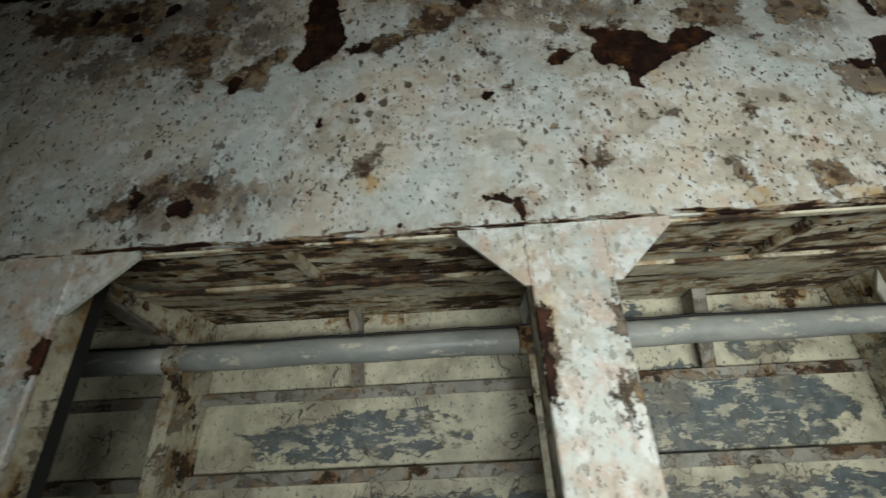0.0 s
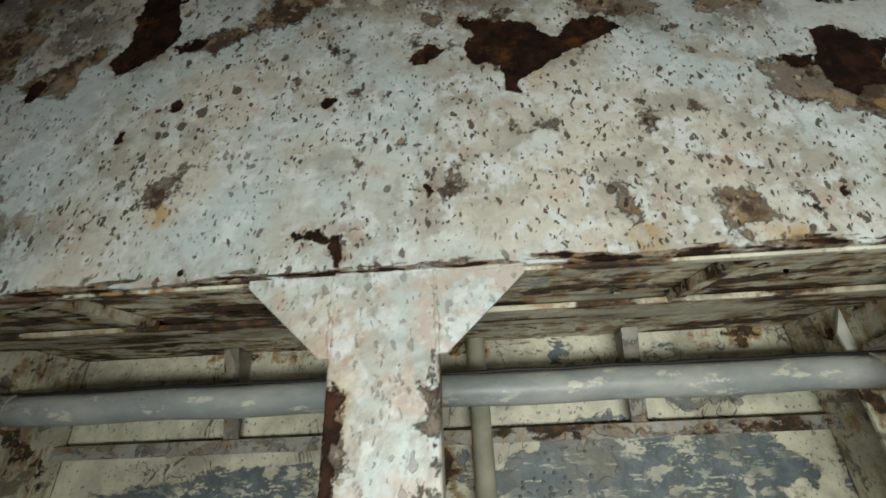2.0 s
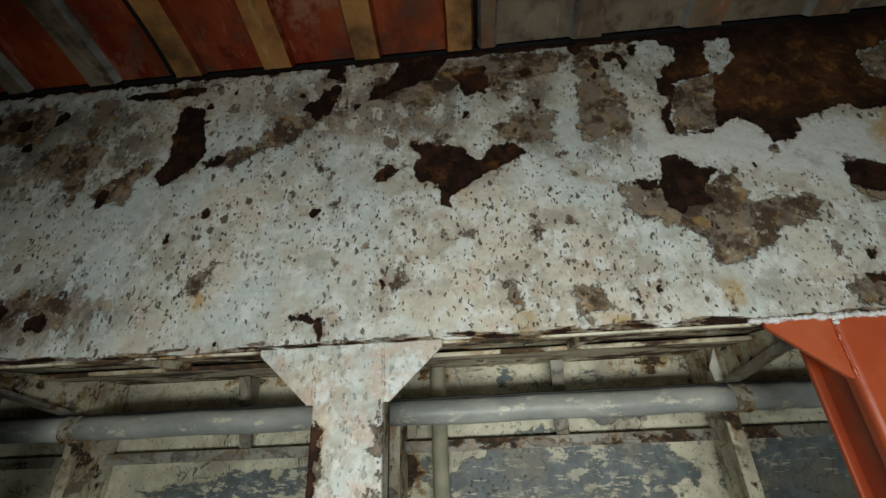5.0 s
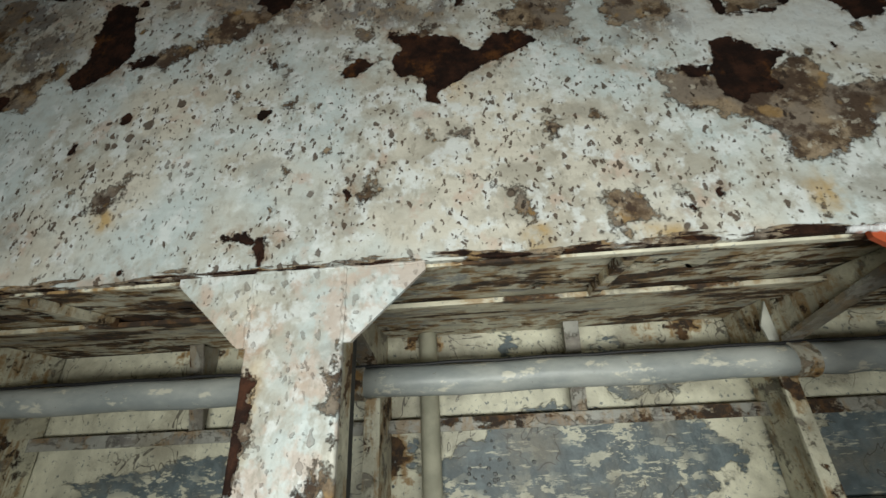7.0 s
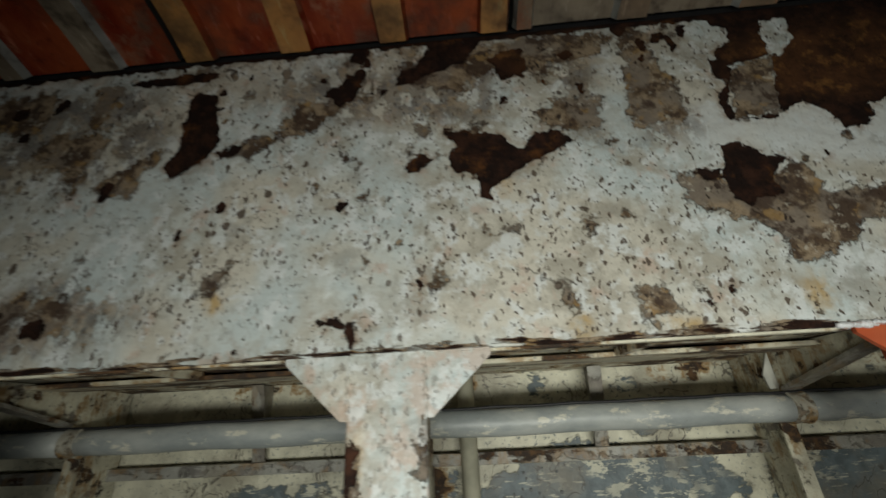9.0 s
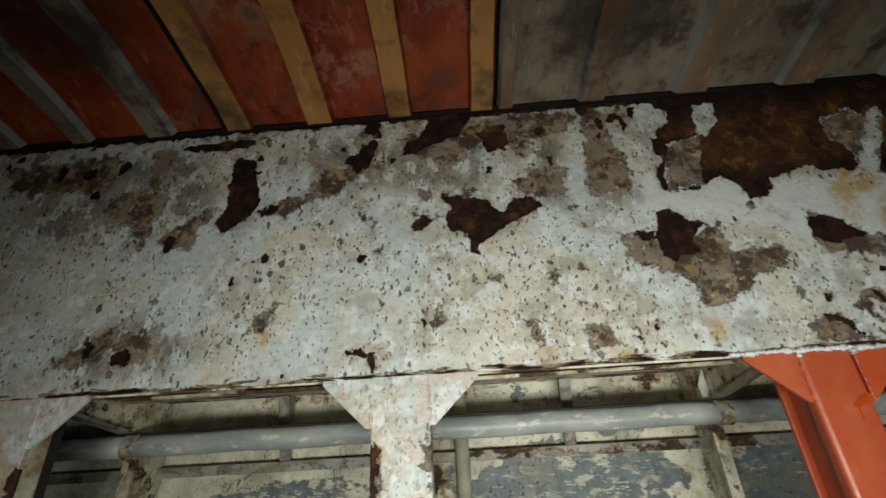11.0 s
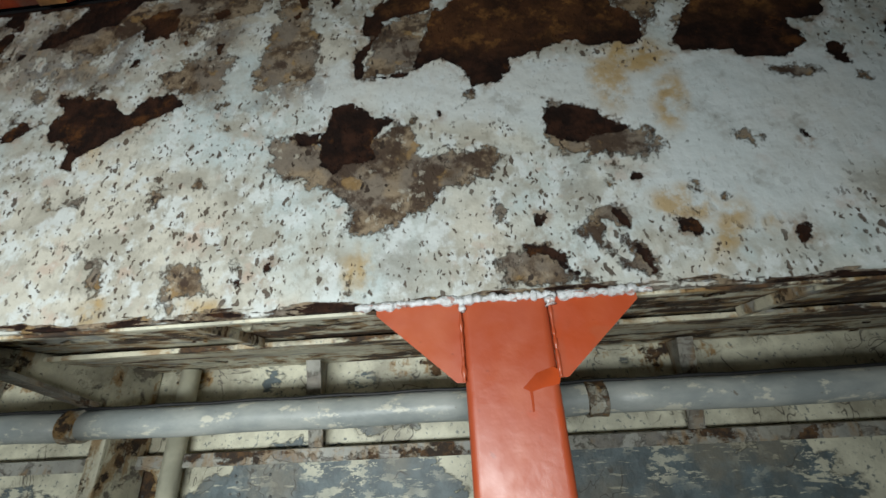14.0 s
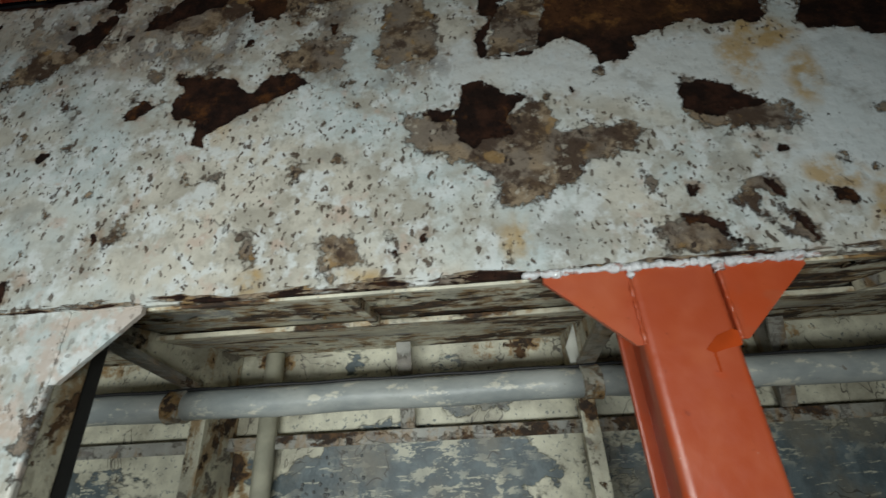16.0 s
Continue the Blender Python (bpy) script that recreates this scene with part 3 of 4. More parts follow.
flake('rust', (1.626, 2.411), (1.691, 2.337), (1.740, 2.295), (1.805, 2.288), (1.849, 2.328), (1.838, 2.379), (1.836, 2.486), (1.671, 2.516))
blot('rust', -0.275, 2.384, 0.025, 0.012, -4)
blot('rust', 0.202, 2.292, 0.029, 0.021, 6)
blot('rust', 0.292, 2.369, 0.025, 0.017, -24)
blot('rust', 0.006, 2.548, 0.042, 0.031, -4)
blot('rust', 0.081, 2.643, 0.015, 0.019, -4)
blot('rust', -0.639, 1.942, 0.032, 0.023, -4)
blot('rust', 0.027, 1.914, 0.036, 0.009, -9)
blot('rust', 0.061, 1.887, 0.010, 0.032, 6)
blot('scab', -0.250, 2.027, 0.035, 0.019, -4)
blot('scab', 0.246, 1.998, 0.013, 0.029, -24)
blot('rust', 0.204, 1.983, 0.006, 0.014, -4)
blot('rust', -0.271, 2.215, 0.014, 0.017, -4)
blot('rust', 0.026, 2.193, 0.015, 0.013, -4)
blot('scab', 0.352, 2.118, 0.016, 0.009, -40)
blot('scab', 0.405, 2.100, 0.018, 0.008, 5)
blot('scab', 0.448, 1.992, 0.014, 0.009, -4)
blot('scab', 0.485, 1.925, 0.012, 0.009, -4)
blot('scab', -0.204, 2.071, 0.015, 0.008, -4)
blot('scab', 0.167, 2.082, 0.012, 0.011, -4)
blot('rust', 0.857, 2.202, 0.029, 0.009, -12)
blot('scab', 1.186, 2.123, 0.040, 0.021, -4)
blot('rust', 1.289, 1.923, 0.035, 0.009, -22)
blot('scab', 0.664, 1.872, 0.028, 0.013, -4)
blot('rust', 0.771, 1.913, 0.010, 0.009, -4)
blot('rust', 0.818, 1.936, 0.006, 0.013, -4)
blot('rust', 1.763, 2.103, 0.007, 0.013, -4)
blot('rust', 1.890, 2.290, 0.017, 0.022, -4)
blot('rust', 1.283, 1.989, 0.008, 0.009, -4)
blot('rust', 1.456, 2.045, 0.009, 0.009, -4)
blot('stain', 0.964, 1.910, 0.015, 0.031, -4)
blot('stain', 1.460, 2.272, 0.037, 0.069, -4)
blot('stain', 1.578, 1.942, 0.025, 0.054, -34)
blot('stain', 1.523, 1.990, 0.053, 0.034, -4)
blot('stain', 1.645, 1.945, 0.013, 0.015, -4)
blot('stain', 0.408, 2.214, 0.015, 0.025, -4)
blot('stain', 1.030, 2.086, 0.060, 0.030, -4)
blot('stain', 1.525, 2.332, 0.064, 0.049, -4)
blot('stain', 0.405, 2.225, 0.012, 0.020)
blot('stain', 0.983, 1.915, 0.014, 0.034)
blot('stain', 1.560, 2.210, 0.030, 0.070, -20)
blot('stain', -0.240, 1.975, 0.020, 0.035)
blot('stain', 0.521, 1.877, 0.026, 0.026, -4)
blot('stain', 0.716, 1.858, 0.049, 0.022, -4)


flake('keep', (0.719, 2.592), (0.759, 2.588), (0.738, 2.471), (0.716, 2.393), (0.721, 2.316), (0.690, 2.296), (0.669, 2.358), (0.655, 2.389), (0.694, 2.455))
flake('keep', (0.833, 2.614), (0.879, 2.631), (0.890, 2.585), (0.945, 2.502), (0.966, 2.458), (0.960, 2.408), (0.912, 2.317), (0.882, 2.377), (0.904, 2.414), (0.875, 2.437), (0.858, 2.490), (0.848, 2.534))
flake('keep', (0.948, 2.671), (0.993, 2.677), (1.049, 2.647), (1.036, 2.625), (0.989, 2.608), (0.950, 2.583), (0.924, 2.603))
flake('keep', (0.431, 2.524), (0.467, 2.552), (0.511, 2.541), (0.549, 2.501), (0.546, 2.439), (0.498, 2.413), (0.489, 2.365), (0.456, 2.359), (0.431, 2.420), (0.457, 2.458))
flake('keep', (0.069, 2.675), (0.116, 2.675), (0.146, 2.648), (0.131, 2.617), (0.093, 2.621))
flake('keep', (1.282, 2.358), (1.351, 2.380), (1.420, 2.398), (1.457, 2.369), (1.425, 2.325), (1.427, 2.270), (1.356, 2.258), (1.324, 2.297), (1.274, 2.284))
flake('keep', (1.549, 2.370), (1.618, 2.463), (1.685, 2.585), (1.721, 2.592), (1.681, 2.498), (1.625, 2.421), (1.604, 2.336))
flake('rust', (0.155, 2.552), (0.247, 2.679), (0.377, 2.676), (0.341, 2.610), (0.233, 2.599), (0.209, 2.557))
flake('rust', (0.395, 2.627), (0.486, 2.629), (0.493, 2.517), (0.458, 2.510), (0.432, 2.567))
flake('rust', (0.031, 2.605), (0.054, 2.641), (0.070, 2.583), (0.040, 2.531), (-0.004, 2.525), (0.009, 2.562))
flake('rust', (0.969, 2.543), (1.019, 2.538), (0.996, 2.466), (0.965, 2.479))
flake('rust', (-0.626, 2.655), (-0.484, 2.668), (-0.359, 2.669), (-0.387, 2.630), (-0.570, 2.631))
flake('scab', (-0.825, 2.476), (-0.756, 2.491), (-0.690, 2.464), (-0.658, 2.503), (-0.647, 2.399), (-0.683, 2.354), (-0.753, 2.350), (-0.836, 2.416))
flake('scab', (-0.642, 2.294), (-0.584, 2.327), (-0.488, 2.300), (-0.511, 2.265), (-0.594, 2.259))
flake('scab', (-0.551, 2.381), (-0.484, 2.395), (-0.451, 2.372), (-0.479, 2.350), (-0.521, 2.346))
flake('scab', (-0.244, 2.423), (-0.172, 2.420), (-0.099, 2.502), (-0.050, 2.533), (-0.061, 2.488), (-0.122, 2.432), (-0.183, 2.388), (-0.252, 2.384))
flake('scab', (0.996, 2.508), (1.092, 2.487), (1.074, 2.378), (0.984, 2.367))
blot('thin', 0.35, 2.56, 0.62, 0.16)
blot('thin', 0.75, 2.42, 0.22, 0.14)
blot('thin', -0.80, 2.48, 0.36, 0.20)
blot('thin', -0.62, 1.97, 0.22, 0.10)
blot('sound', 1.30, 2.27, 0.34, 0.10, -8)
blot('sound', 1.72, 2.18, 0.30, 0.17)
blot('sound', 1.62, 2.02, 0.20, 0.10)
blot('sound', 1.10, 2.30, 0.16, 0.07)
blot('sound', 0.92, 2.33, 0.10, 0.08)
blot('ochre', 1.32, 2.52, 0.34, 0.15)
blot('ochre', 0.60, 2.62, 0.25, 0.09)
blot('ochre', 1.75, 2.55, 0.30, 0.15)


chips = random.Random(4)
for k in range(260):
    high = chips.random() < 0.6
    cz = WEB_TOP - abs(chips.gauss(0, 0.16)) if high else chips.uniform(WEB_BOTTOM, WEB_TOP)
    r = 0.004 + 0.016 * chips.random() ** 3 * (1.7 if high else 0.9)
    blot(chips.choice(("scab", "scab", "rust")), chips.uniform(-1.5, 2.1), cz, r, r * chips.uniform(0.7, 2.0), chips.uniform(-25, 25))


def web_relief(x, z, values):
    y = 0.0016 * (fbm(x, z, 24, 5, 2) - 0.5) - 0.0009 * np.exp(-((z - 1.984 - 0.002 * fbm(x, z, 4, 77)) / 0.003) ** 2) * (x < 0.30) + 0.004 * (fbm(x, z, 3, 8, 2) - 0.5)
    y = y + 0.0022 * np.clip((values["rust"] - 0.05) / 0.006, 0, 1) + 0.001 * np.clip((values["scab"] - 0.05) / 0.006, 0, 1)
    return y


def web_field(kind):
    """Rust gives way where white paint still holds, or where only primer is bare."""
    def f(x, z):
        d = blot.field(kind, x, z)
        if kind == "rust":
            d = np.minimum(d, 0.10 - np.maximum(blot.field("keep", x, z), blot.field("over", x, z)))
        if kind == "thin":
            d = np.minimum(d, 0.09 - blot.field("keep", x, z))
        if kind == "scab":
            d = np.minimum(np.maximum(d, blot.field("over", x, z)), 0.10 - blot.field("keep", x, z))
        return np.maximum(d, 0.0)
    return f



girder = thing("steel_girder", (0.35, WEB_Y, WEB_BOTTOM), "deep steel girder in flaked white paint with rust patches", "girder")
web = plate_grid("web_plate", LEFT, RIGHT, WEB_BOTTOM, WEB_TOP, 0.0045, WEB_Y,
                 {k: web_field(k) for k in ("rust", "scab", "stain", "sound", "ochre", "thin")}, web_relief, 0.012, M_WEB)
under(web, girder)

under(part("bottom_lip", slab(LEFT, RIGHT, WEB_Y + 0.0125, WEB_Y + 0.030, WEB_BOTTOM - 0.005, DECK_Z - 0.001), M_DECK, bevel=0.002, label="cream lip along the girder's lower edge"), girder)
# added black bar: the shadow in the gap over the web, put in as colour
under(part("top_gap_shade", slab(LEFT, RIGHT, WEB_Y + 0.0125, WEB_Y + 0.09, WEB_TOP - 0.02, WEB_TOP + 0.03), M_CABLE_SHADE), girder)

# ---------------------------------------------------------------- shell of the place
tagged(part("floor", slab(LEFT, RIGHT, SOUTH, BACK_Y, -0.1, 0.0), M_FLOOR), "dark bare floor", "floor", kind="structure")
tagged(part("wall_south", slab(LEFT, RIGHT, SOUTH - 0.1, SOUTH, 0.0, 2.9), M_WALL), "dark plain steel wall", "wall", kind="structure")
tagged(part("wall_west", slab(LEFT - 0.1, LEFT, SOUTH - 0.1, BACK_Y + 0.1, -0.1, 3.1), M_WALL), "dark plain steel wall", "wall", kind="structure")
tagged(part("wall_east", slab(RIGHT, RIGHT + 0.1, SOUTH - 0.1, BACK_Y + 0.1, -0.1, 3.1), M_WALL), "dark plain steel wall", "wall", kind="structure")

spots = Blots()
spots("bare", 0.68, 1.49, 0.46, 0.14)
spots("bare", 1.66, 1.48, 0.55, 0.14)
spots("bare", -0.40, 1.465, 0.40, 0.085)
spots("bare", 0.50, 1.20, 2.00, 0.13)
spots("bare", 0.50, 1.795, 0.08, 0.05)
spots("bare", 0.83, 1.80, 0.13, 0.045)
spots("bare", 0.86, 1.662, 0.17, 0.035)
spots("bare", 1.62, 1.665, 0.22, 0.030)
spots("bare", 1.62, 1.790, 0.10, 0.030)
spots("rust", -0.42, 1.84, 0.16, 0.030)
spots("rust", 0.17, 1.52, 0.05, 0.12)
spots("rust", 1.00, 1.83, 0.10, 0.040)
spots("rust", 1.72, 1.83, 0.14, 0.035)
spots("rust", 0.25, 1.83, 0.06, 0.030)


def back_relief(x, z, values):
    return 0.004 * (fbm(x, z, 3, 41, 2) - 0.5) + 0.0015 * (fbm(x, z, 18, 43) - 0.5)


wall_back = plate_grid("wall_north", LEFT, RIGHT, 0.0, 2.9, 0.012, BACK_Y,
                       {k: (lambda x, z, k=k: spots.field(k, x, z, 1.0)) for k in ("bare", "rust")}, back_relief, 0.05, M_BACK)
tagged(wall_back, "cream painted steel plating peeled to dark grey", "wall", kind="structure")
deck = [(WEB_Y + 0.013, DECK_Z), (0.93, DECK_Z), (1.01, DECK_Z - 0.004), (BACK_Y - 0.004, DECK_LOW), (BACK_Y - 0.004, DECK_LOW + 0.012), (1.01, DECK_Z + 0.008), (0.93, DECK_Z + 0.012), (WEB_Y + 0.013, DECK_Z + 0.012)]
tagged(part("ceiling", prism(deck, "x", LEFT, RIGHT), M_DECK), "rusty cream steel deck underside", "ceiling", kind="structure")

# ---------------------------------------------------------------- arched sheet ceiling
ARC = radians(20)
ARC_R = (WEB_Y - SOUTH) / 2 / math.sin(ARC)
ARC_Y, ARC_Z = (WEB_Y + SOUTH) / 2, WEB_TOP + 0.022 - ARC_R * math.cos(ARC)
ribs = ((-1.90, -1.80), (-1.60, -1.50), (-1.33, -1.22), (-1.04, -0.96), (-0.76, -0.66), (-0.47, -0.375), (-0.185, -0.085), (0.100, 0.192), (0.388, 0.475),
        (0.488, 0.545), (0.765, 0.860), (1.090, 1.205), (1.435, 1.560), (1.78, 1.88), (2.10, 2.20), (2.42, 2.52), (2.74, 2.84))


def sheet_ceiling():
    """Ribbed steel sheets bent into a shallow arch: narrow proud ribs between wide pans."""
    profile = [(LEFT, 0.0, 0)]
    for a, b in ribs:
        red = b < 0.48
        pan, rib, side = (0, 1, 0) if red else (2, 3, 4)
        if b < -0.6:
            pan, rib, side = 0, 5, 4
        if a in (-0.47, 0.488):
            pan = 6
            profile += [(a - (0.026 if a < 0 else 0.014), 0.0, 0), (a - (0.025 if a < 0 else 0.013), -0.045, 6), (a - 0.001, -0.045, 6)]
        profile += [(a, 0.0, pan), (a + 0.008, 0.026, side), (b - 0.008, 0.026, rib), (b, 0.0, side)]
    profile.append((RIGHT, 0.0, 2))
    bm = bmesh.new()
    steps = 40
    rows = []
    for i in range(steps + 1):
        a = ARC - 2 * ARC * i / steps
        row = []
        for x, drop, _ in profile:
            r = ARC_R - drop + 0.004 * noise.noise((x * 3, i * 0.2, 0))
            row.append(bm.verts.new((x + 0.004 * noise.noise((x * 7, i * 0.25, 5)), ARC_Y + r * math.sin(a), ARC_Z + r * math.cos(a))))
        rows.append(row)
    for r0, r1 in zip(rows, rows[1:]):
        for j in range(len(profile) - 1):
            f = bm.faces.new((r0[j], r0[j + 1], r1[j + 1], r1[j]))
            f.material_index = profile[j + 1][2]
    bmesh.ops.solidify(bm, geom=bm.faces[:], thickness=-0.004)
    return bm


tagged(part("ceiling_sheets", sheet_ceiling(), [M_SHEET_RED, M_SHEET_ORANGE, M_SHEET_GREY, M_SHEET_PINK, M_SHEET_PALE, M_SHEET_GREY, M_WALL]),
       "arched ribbed steel sheets in worn red and grey paint", "ceiling", kind="structure")


# ---------------------------------------------------------------- columns
def lumpy_bar(a, b, radius, seed, steps=60, sides=10):
    a, b = Vector(a), Vector(b)
    pts = [a.lerp(b, i / steps) + 0.35 * radius * Vector((0, noise.noise((i * 0.3, seed + 0.2, 0.4)), noise.noise((i * 0.25, seed + 0.2, 4.4)))) for i in range(steps + 1)]
    rad = [radius * (0.45 + 1.1 * abs(noise.noise((i * 0.17, seed + 0.37, 9.3)))) for i in range(steps + 1)]
    return tube(pts, rad, sides)


wear = Blots()
wear("rust", 0.072, 1.655, 0.013, 0.040)
wear("rust", 0.070, 1.575, 0.011, 0.045)
wear("scab", 0.078, 1.610, 0.014, 0.050)
wear("scab", 0.203, 1.560, 0.010, 0.030, 10)
wear("scab", 0.188, 1.530, 0.018, 0.030)
wear("scab", 0.204, 1.660, 0.010, 0.050)
wear("rust", -0.835, 1.650, 0.012, 0.040)
wear("scab", -0.900, 1.600, 0.020, 0.060)
wear("stain", 0.085, 1.640, 0.014, 0.050)
wear("stain", -0.865, 1.690, 0.014, 0.016)
wear("stain", -0.860, 1.645, 0.012, 0.014)


def column(x, paint, label, half_top=0.202, drop=0.118):
    """A rolled H section with a gusset plate on either side of its head, welded under the girder."""
    w, d, t = (0.075 if paint is M_POST else 0.067), 0.112, 0.011
    ob = thing("support_column", (x, WEB_Y + d / 2, 0.0), label, "column", "columns under the girder")
    y0, y1, top = WEB_Y - 0.001, WEB_Y + d, WEB_BOTTOM - 0.0002
    if paint is M_POST:
        def worn(xs, zs, values):
            rim = np.maximum(0, 0.004 - np.minimum(xs - (x - w), (x + w) - xs)) * (zs < top - drop)
            return rim ** 2 / 0.004 + 0.0015 * (fbm(xs, zs, 20, 61) - 0.5) + 0.0015 * np.clip((values["rust"] - 0.05) / 0.006, 0, 1)
        under(plate_grid("front_flange", x - w, x + w, 1.20, top, 0.002, y0, {k: (lambda a, b, k=k: wear.field(k, a, b, 0.6)) for k in ("rust", "scab", "stain")}, worn, t, paint), ob)
        under(part("column_foot", slab(x - w, x + w, y0, y0 + t, 0, 1.199), paint), ob)
    else:
        rim = [(x + s * (w - 0.013 + 0.013 * math.sin(a)), y0 + 0.013 - 0.013 * math.cos(a)) for s, turn in ((-1, range(9, -1, -1)), (1, range(10))) for a in (math.pi / 18 * k for k in turn)]
        under(part("front_flange", prism(rim + [(x + w, y0 + 0.026), (x - w, y0 + 0.026)], "z", 0, top), paint, smooth=False), ob)
    if paint is M_POST:
        under(part("column_body", slab(x - w + 0.001, x + w - 0.001, y0 + t, y0 + 0.062, 0, top), M_FRAME, bevel=0.004), ob)
    else:
        under(part("column_body", slab(x - w + 0.022, x + w - 0.022, y0 + 0.0262, y1 - t - 0.0005, 0, top), paint), ob)
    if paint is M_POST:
        # near-black block that paints in the shade of the gap behind the column
        under(part("rear_gap_shade", slab(x - w + 0.004, x + w - 0.004, y0 + 0.0625, y0 + 0.092, 0, DECK_Z - 0.001), M_CABLE_SHADE, bevel=0.003), ob)
    else:
        under(part("rear_flange", slab(x - w + 0.002, x + w - 0.002, y1 - t, y1, 0, DECK_Z - 0.001), paint, bevel=0.004), ob)
    for s in (-1, 1):
        pts = [(x + s * w, top - drop), (x + s * (w + 0.012), top - drop), (x + s * half_top, top - 0.012), (x + s * half_top, top), (x + s * w, top)]
        under(part("gusset", prism(pts, "y", y0 + 0.0012, y0 + t - 0.001), paint, bevel=0.0007), ob)
    if paint is M_POST:
        for s in (-1, 1):
            under(part("weld_seam", lumpy_bar((x + s * (w - 0.001), y0 + 0.002, top - drop), (x + s * (w - 0.001), y0 + 0.001, top), 0.0052, 7 + s, 40), paint, smooth=True), ob)
        under(part("head_weld", lumpy_bar((x - half_top + 0.13, y0 + 0.001, top), (x + half_top, y0 + 0.001, top), 0.004, 12, 60), paint, smooth=True), ob)
    return ob


column(COLUMNS[0], M_POST, "white steel column flaking to rust under the girder")
column(COLUMNS[1], M_POST, "white steel column flaking to rust under the girder")
red = column(COLUMNS[2], M_RED, "freshly primed red steel column with triangular gussets", 0.199, 0.117)


rx = COLUMNS[2]
for k, (a, b, dz) in enumerate(((-0.232, -0.150, 0.002), (-0.160, -0.062, 0.004), (-0.066, 0.020, 0.003), (0.010, 0.078, 0.003), (0.082, 0.160, 0.001), (0.150, 0.222, 0.001))):
    under(part("weld_bead", lumpy_bar((rx + a, WEB_Y - 0.002, WEB_BOTTOM + dz), (rx + b, WEB_Y - 0.002, WEB_BOTTOM + dz), 0.0082, 21 + 3 * k, 34), M_BEAD, label="glossy white sealed weld along the top", smooth=True), red)
for k, dx in enumerate((-0.066, 0.068)):
    under(part("weld_blob", lumpy_bar((rx + dx, WEB_Y - 0.003, WEB_BOTTOM + 0.006), (rx + dx + 0.002, WEB_Y - 0.003, WEB_BOTTOM - 0.014), 0.0085, 51 + k, 14), M_BEAD, smooth=True), red)
run = [(1.222, 1.721), (1.243, 1.740), (1.268, 1.748), (1.279, 1.741), (1.273, 1.724), (1.249, 1.720), (1.235, 1.716), (1.2345, 1.690), (1.2315, 1.690), (1.231, 1.716)]
under(part("primer_run", prism(run, "y", WEB_Y - 0.0016, WEB_Y - 0.0005), M_WET, label="fresh glossy primer with a run"), red)
for s in (-1, 1):
    under(part("weld_seam", lumpy_bar((rx + s * 0.068, WEB_Y - 0.001, WEB_BOTTOM - 0.117), (rx + s * 0.068, WEB_Y - 0.001, WEB_BOTTOM - 0.004), 0.004, 3 + s, 40), M_RED, smooth=True), red)


# ---------------------------------------------------------------- deck stiffening behind the girder
rail = thing("deck_stringer", (0.35, 0.93, DECK_Z), "rusty cream angle bar under the deck", "stringer")
under(part("upright_leg", slab(LEFT, RIGHT, 0.925, 0.935, 1.8585, DECK_Z - 0.001), M_RIB), rail)
under(part("flat_leg", slab(LEFT, RIGHT, 0.862, 1.002, 1.846, 1.858), M_RIB, bevel=0.003), rail)


def deck_beam(x):
    """A beam across under the deck, deeper towards the plating, with a flat flange along its lower edge."""
    ob = thing("deck_beam", (x, 0.9, DECK_Z), "cream deck beam with a rusty lower flange", "beam", "beams under the deck")
    pts = [(0.720, DECK_Z - 0.001), (0.720, 1.842), (1.010, 1.760), (1.075, 1.700), (1.226, 1.690), (1.226, DECK_LOW - 0.001), (1.010, DECK_Z - 0.006)]
    under(part("beam_web", prism(pts, "x", x - 0.005, x + 0.005), M_FRAME), ob)
    low = [(0.715, 1.842), (1.020, 1.756), (1.020, 1.746), (0.715, 1.832)]
    under(part("beam_flange", prism(low, "x", x - 0.022, x + 0.022), M_BAR, bevel=0.002), ob)
    return ob


def hull_frame(x):
    """An upright angle bar on the plating: a deep web with a cream face flange."""
    ob = thing("wall_frame", (x, BACK_Y, 0.0), "upright cream angle frame with rusty web", "frame", "frames on the plating")
    under(part("frame_web", slab(x + 0.008, x + 0.018, 1.081, BACK_Y - 0.004, 0.0, 1.700), M_FRAME, bevel=0.002), ob)
    under(part("frame_flange", slab(x - 0.022, x + 0.019, 1.070, 1.080, 0.0, 1.690), M_FRAME, bevel=0.002), ob)
    knee = [(x - 0.006, 1.852), (x - 0.036, 1.792), (x - 0.030, 1.748), (x - 0.006, 1.752)]
    under(part("knee_plate", prism(knee, "y", 1.048, 1.054), M_KNEE, label="pale cream knee plate"), ob)
    return ob


for fx in FRAMES:
    deck_beam(fx)
    hull_frame(fx)


def ledge(z, depth, label):
    ob = thing("wall_stringer", (0.35, BACK_Y, z), label, "stringer", "ledges along the plating")
    under(part("shelf_leg", slab(LEFT, RIGHT, BACK_Y - depth, BACK_Y - 0.004, z - 0.010, z), M_LEDGE, bevel=0.002), ob)
    under(part("lip", slab(LEFT, RIGHT, BACK_Y - depth - 0.008, BACK_Y - depth - 0.0005, z - 0.034, z + 0.001), M_LEDGE, bevel=0.002), ob)


ledge(1.612, 0.035, "rusty grey angle ledge along the plating")
ledge(1.385, 0.035, "rusty grey angle ledge along the plating")


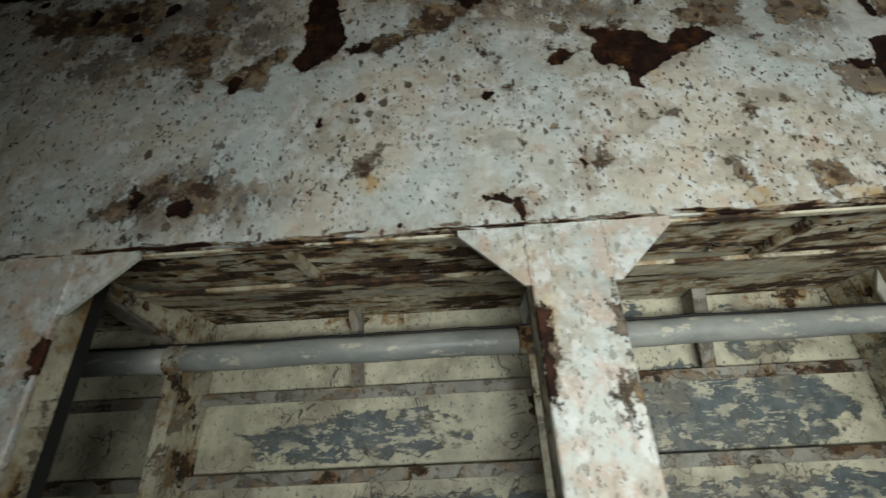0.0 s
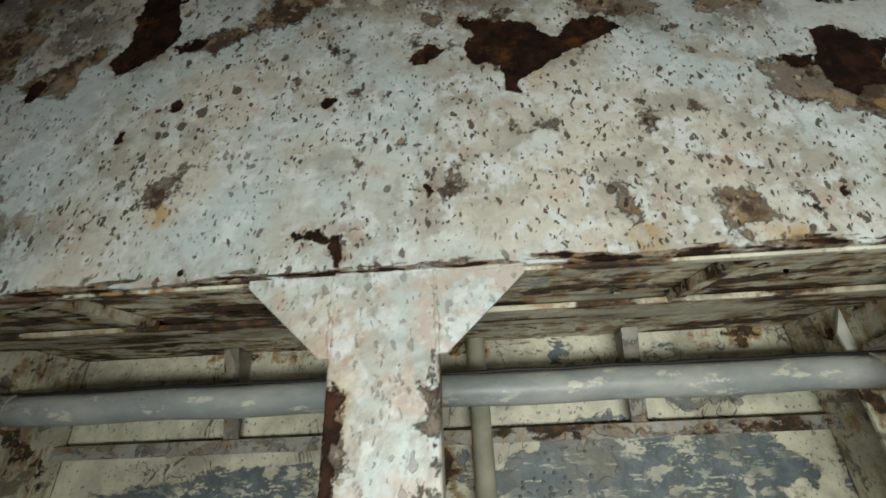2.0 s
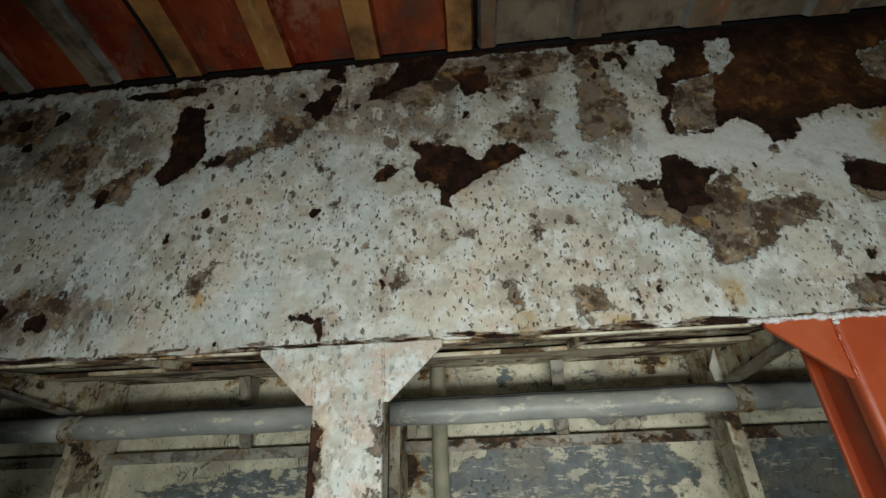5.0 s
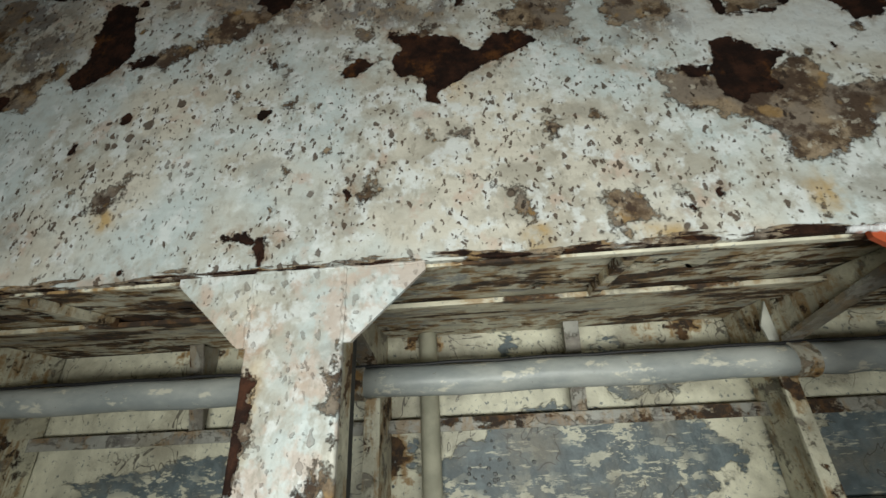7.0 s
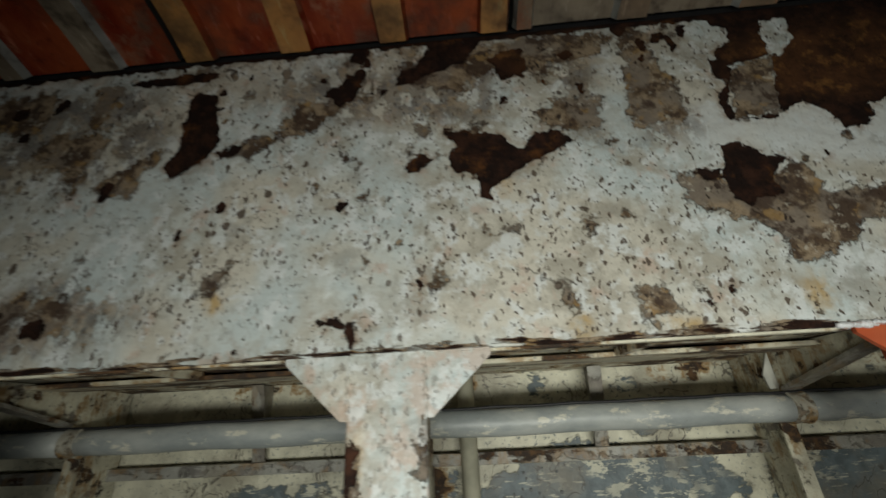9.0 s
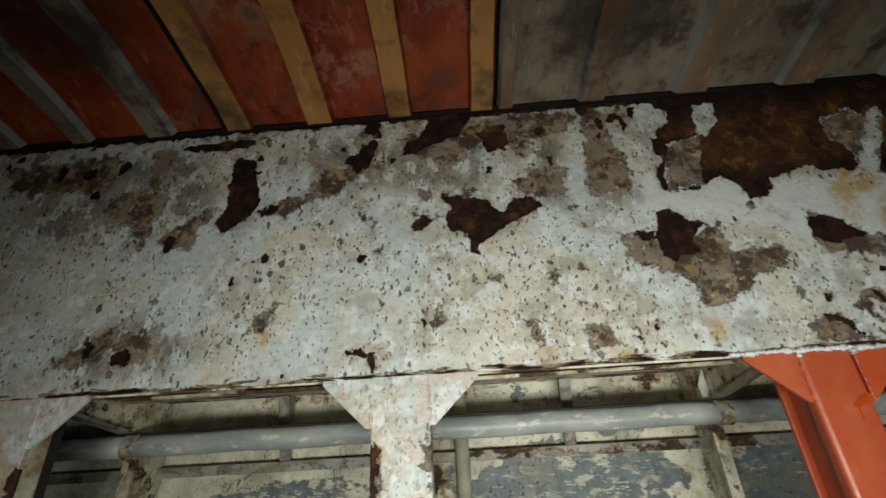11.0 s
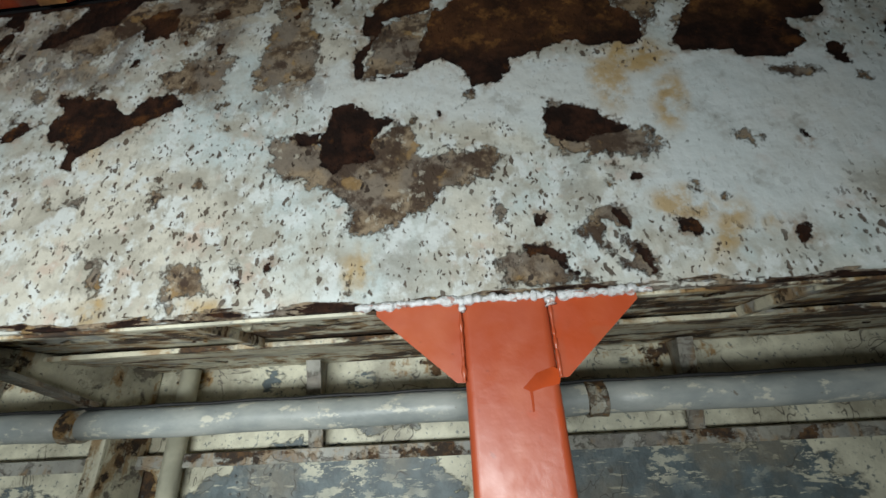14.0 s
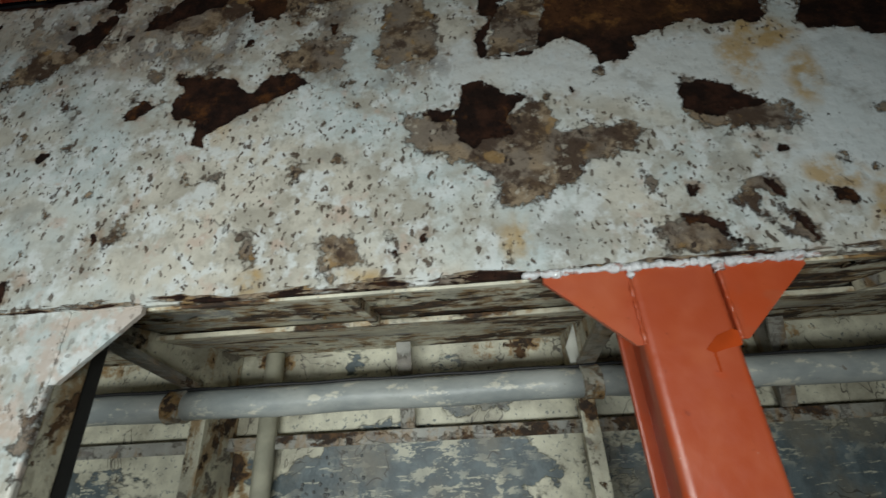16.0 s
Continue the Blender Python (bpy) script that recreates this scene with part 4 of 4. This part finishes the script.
def stiffener(x):
    ob = thing("wall_bracket", (x, BACK_Y, 1.62), "dirty grey tapered bracket on the plating", "bracket", "brackets on the plating")
    pts = [(BACK_Y - 0.004, 1.614), (BACK_Y - 0.030, 1.614), (BACK_Y - 0.088, DECK_Z - 0.05), (BACK_Y - 0.098, DECK_LOW - 0.001), (BACK_Y - 0.004, DECK_LOW - 0.001)]
    under(part("bracket_plate", prism(pts, "x", x - 0.005, x + 0.005), M_BAR), ob)
    under(part("bracket_face", prism([(BACK_Y - 0.038, 1.614), (BACK_Y - 0.0305, 1.614), (BACK_Y - 0.0985, DECK_LOW - 0.001), (BACK_Y - 0.106, DECK_LOW - 0.001)], "x", x - 0.021, x + 0.021), M_BAR), ob)
    under(part("deck_lug", slab(x - 0.024, x - 0.004, 0.632, 0.861, DECK_Z - 0.022, DECK_Z - 0.001), M_RIB, bevel=0.002), ob)


for sx in (-1.46, -0.410, 0.690, 1.742):
    stiffener(sx)

# ---------------------------------------------------------------- pipes and cable
pipe = thing("pipe", (0.35, PIPE_Y, PIPE_Z), "long grey painted pipe with rusty couplings", "pipe")
joints = (LEFT, -0.895, 0.110, 1.175, 1.440, RIGHT)
for a, b in zip(joints, joints[1:]):
    under(part("pipe_length", tube([(a + (b - a) * i / 12, PIPE_Y + 0.0015 * math.sin(i * 2.1 + a), PIPE_Z + 0.002 * math.sin(i * 1.3 + a * 5)) for i in range(13)], PIPE_R, 28), M_PIPE, smooth=True), pipe)
for j in joints[1:-1]:
    ring = under(part("coupling", tube([(j - 0.024, PIPE_Y, PIPE_Z), (j - 0.022, PIPE_Y, PIPE_Z), (j - 0.008, PIPE_Y, PIPE_Z), (j + 0.008, PIPE_Y, PIPE_Z), (j + 0.022, PIPE_Y, PIPE_Z), (j + 0.024, PIPE_Y, PIPE_Z)],
                                       [PIPE_R + 0.001, PIPE_R + 0.006, PIPE_R + 0.004, PIPE_R + 0.004, PIPE_R + 0.006, PIPE_R + 0.001], 24), M_CLAMP, label="rusty pipe coupling"), pipe)
    for dx in (-0.012, 0.012):
        for up in (25, -25):
            c = Vector((j + dx, PIPE_Y - (PIPE_R + 0.003) * math.cos(radians(up)), PIPE_Z + (PIPE_R + 0.003) * math.sin(radians(up))))
            out = Vector((0, -math.cos(radians(up)), math.sin(radians(up))))
            bolt = part("bolt", tube([c, c + 0.006 * out, c + 0.0075 * out], [0.0055, 0.0055, 0.004], 6), M_RIB)
            bolt.parent = ring
            bolt.matrix_parent_inverse = Matrix.Translation(-pipe.location)
tagged(part("cable", tube([(LEFT + (RIGHT - LEFT) * i / 90, PIPE_Y - 0.012, PIPE_Z + PIPE_R + 0.0025 + 0.0015 * math.sin(i * 1.7)) for i in range(91)], 0.0042, 8), M_CABLE_SHADE, smooth=True), "thin black cable lying on the grey pipe", "cable")
tagged(part("upright_pipe", tube([(0.276, 1.186, 0.0), (0.276, 1.186, 0.9), (0.276, 1.186, DECK_LOW - 0.001)], 0.027, 24), plain("cream_pipe_paint", (0.50, 0.485, 0.375), 0.5, 14, 0.0012), smooth=True), "upright cream painted pipe beside the frame", "pipe")


# ---------------------------------------------------------------- loose paint hanging from the deck
def paint_flakes(count=230, seed=12):
    """Curled slivers of old paint that still hang from the underside of the deck."""
    r = random.Random(seed)
    bm = bmesh.new()
    for k in range(count):
        x, y = r.uniform(-1.5, 2.3), r.choice((r.uniform(0.64, 0.82), r.uniform(1.02, 1.21)))
        length, width, turn = r.uniform(0.006, 0.022), r.uniform(0.008, 0.050), r.gauss(0, 0.35)
        along, across = Vector((math.cos(turn), math.sin(turn), 0)), Vector((-math.sin(turn), math.cos(turn), 0)) * r.choice((-1, 1))
        curl, rows = r.uniform(0.5, 1.3), []
        p = Vector((x, y, DECK_Z - 0.0008 if y < 0.86 else DECK_Z - 0.0008 - (DECK_Z - DECK_LOW) * max(0.0, (y - 1.01) / (BACK_Y - 1.01))))
        for i in range(4):
            taper = 1 - 0.22 * i * r.random()
            rows.append([bm.verts.new(p + along * width * u * taper) for u in (-0.5, -0.15 + r.uniform(-0.1, 0.1), 0.2, 0.5)])
            a = curl * i / 3
            p = p + (across * math.cos(a) - Vector((0, 0, 1)) * math.sin(a)) * length / 3
        tone = r.choice((0, 0, 1))
        for a, b in zip(rows, rows[1:]):
            for u in range(3):
                bm.faces.new((a[u], a[u + 1], b[u + 1], b[u])).material_index = tone
    bmesh.ops.solidify(bm, geom=bm.faces[:], thickness=0.0006)
    return bm


tagged(part("paint_flakes", paint_flakes(), [M_RIB, M_DECK]), "curled flakes of old cream paint under the deck", "paint flakes", kind="stuff")


# ---------------------------------------------------------------- blistered paint on the plating
def paint_blisters(seed=3):
    """Small round blisters, flat at the top like burst bubbles, in a loose cluster."""
    r = random.Random(seed)
    bm = bmesh.new()
    for k in range(30):
        near = k < 18
        cx, cz = (r.gauss(0.43, 0.035), r.gauss(1.475, 0.022)) if near else (r.uniform(0.15, 0.56), r.uniform(1.42, 1.56))
        size, rings = r.uniform(0.003, 0.0062), []
        for rad, out in ((1.0, 0.0), (0.92, 0.5), (0.7, 0.85), (0.45, 0.8), (0.25, 0.45)):
            rings.append([bm.verts.new((cx + size * rad * math.cos(a), BACK_Y - 0.0005 - size * 0.8 * out, cz + size * rad * math.sin(a))) for a in (math.pi / 5 * j for j in range(10))])
        for p, q in zip(rings, rings[1:]):
            for j in range(10):
                bm.faces.new((p[j], p[(j + 1) % 10], q[(j + 1) % 10], q[j]))
        bm.faces.new(rings[-1])
    return bm


tagged(part("paint_blisters", paint_blisters(), plain("blistered_grey_paint", (0.13, 0.135, 0.13), 0.4, 60)), "small burst blisters in the grey wall paint", "paint blisters", kind="stuff")
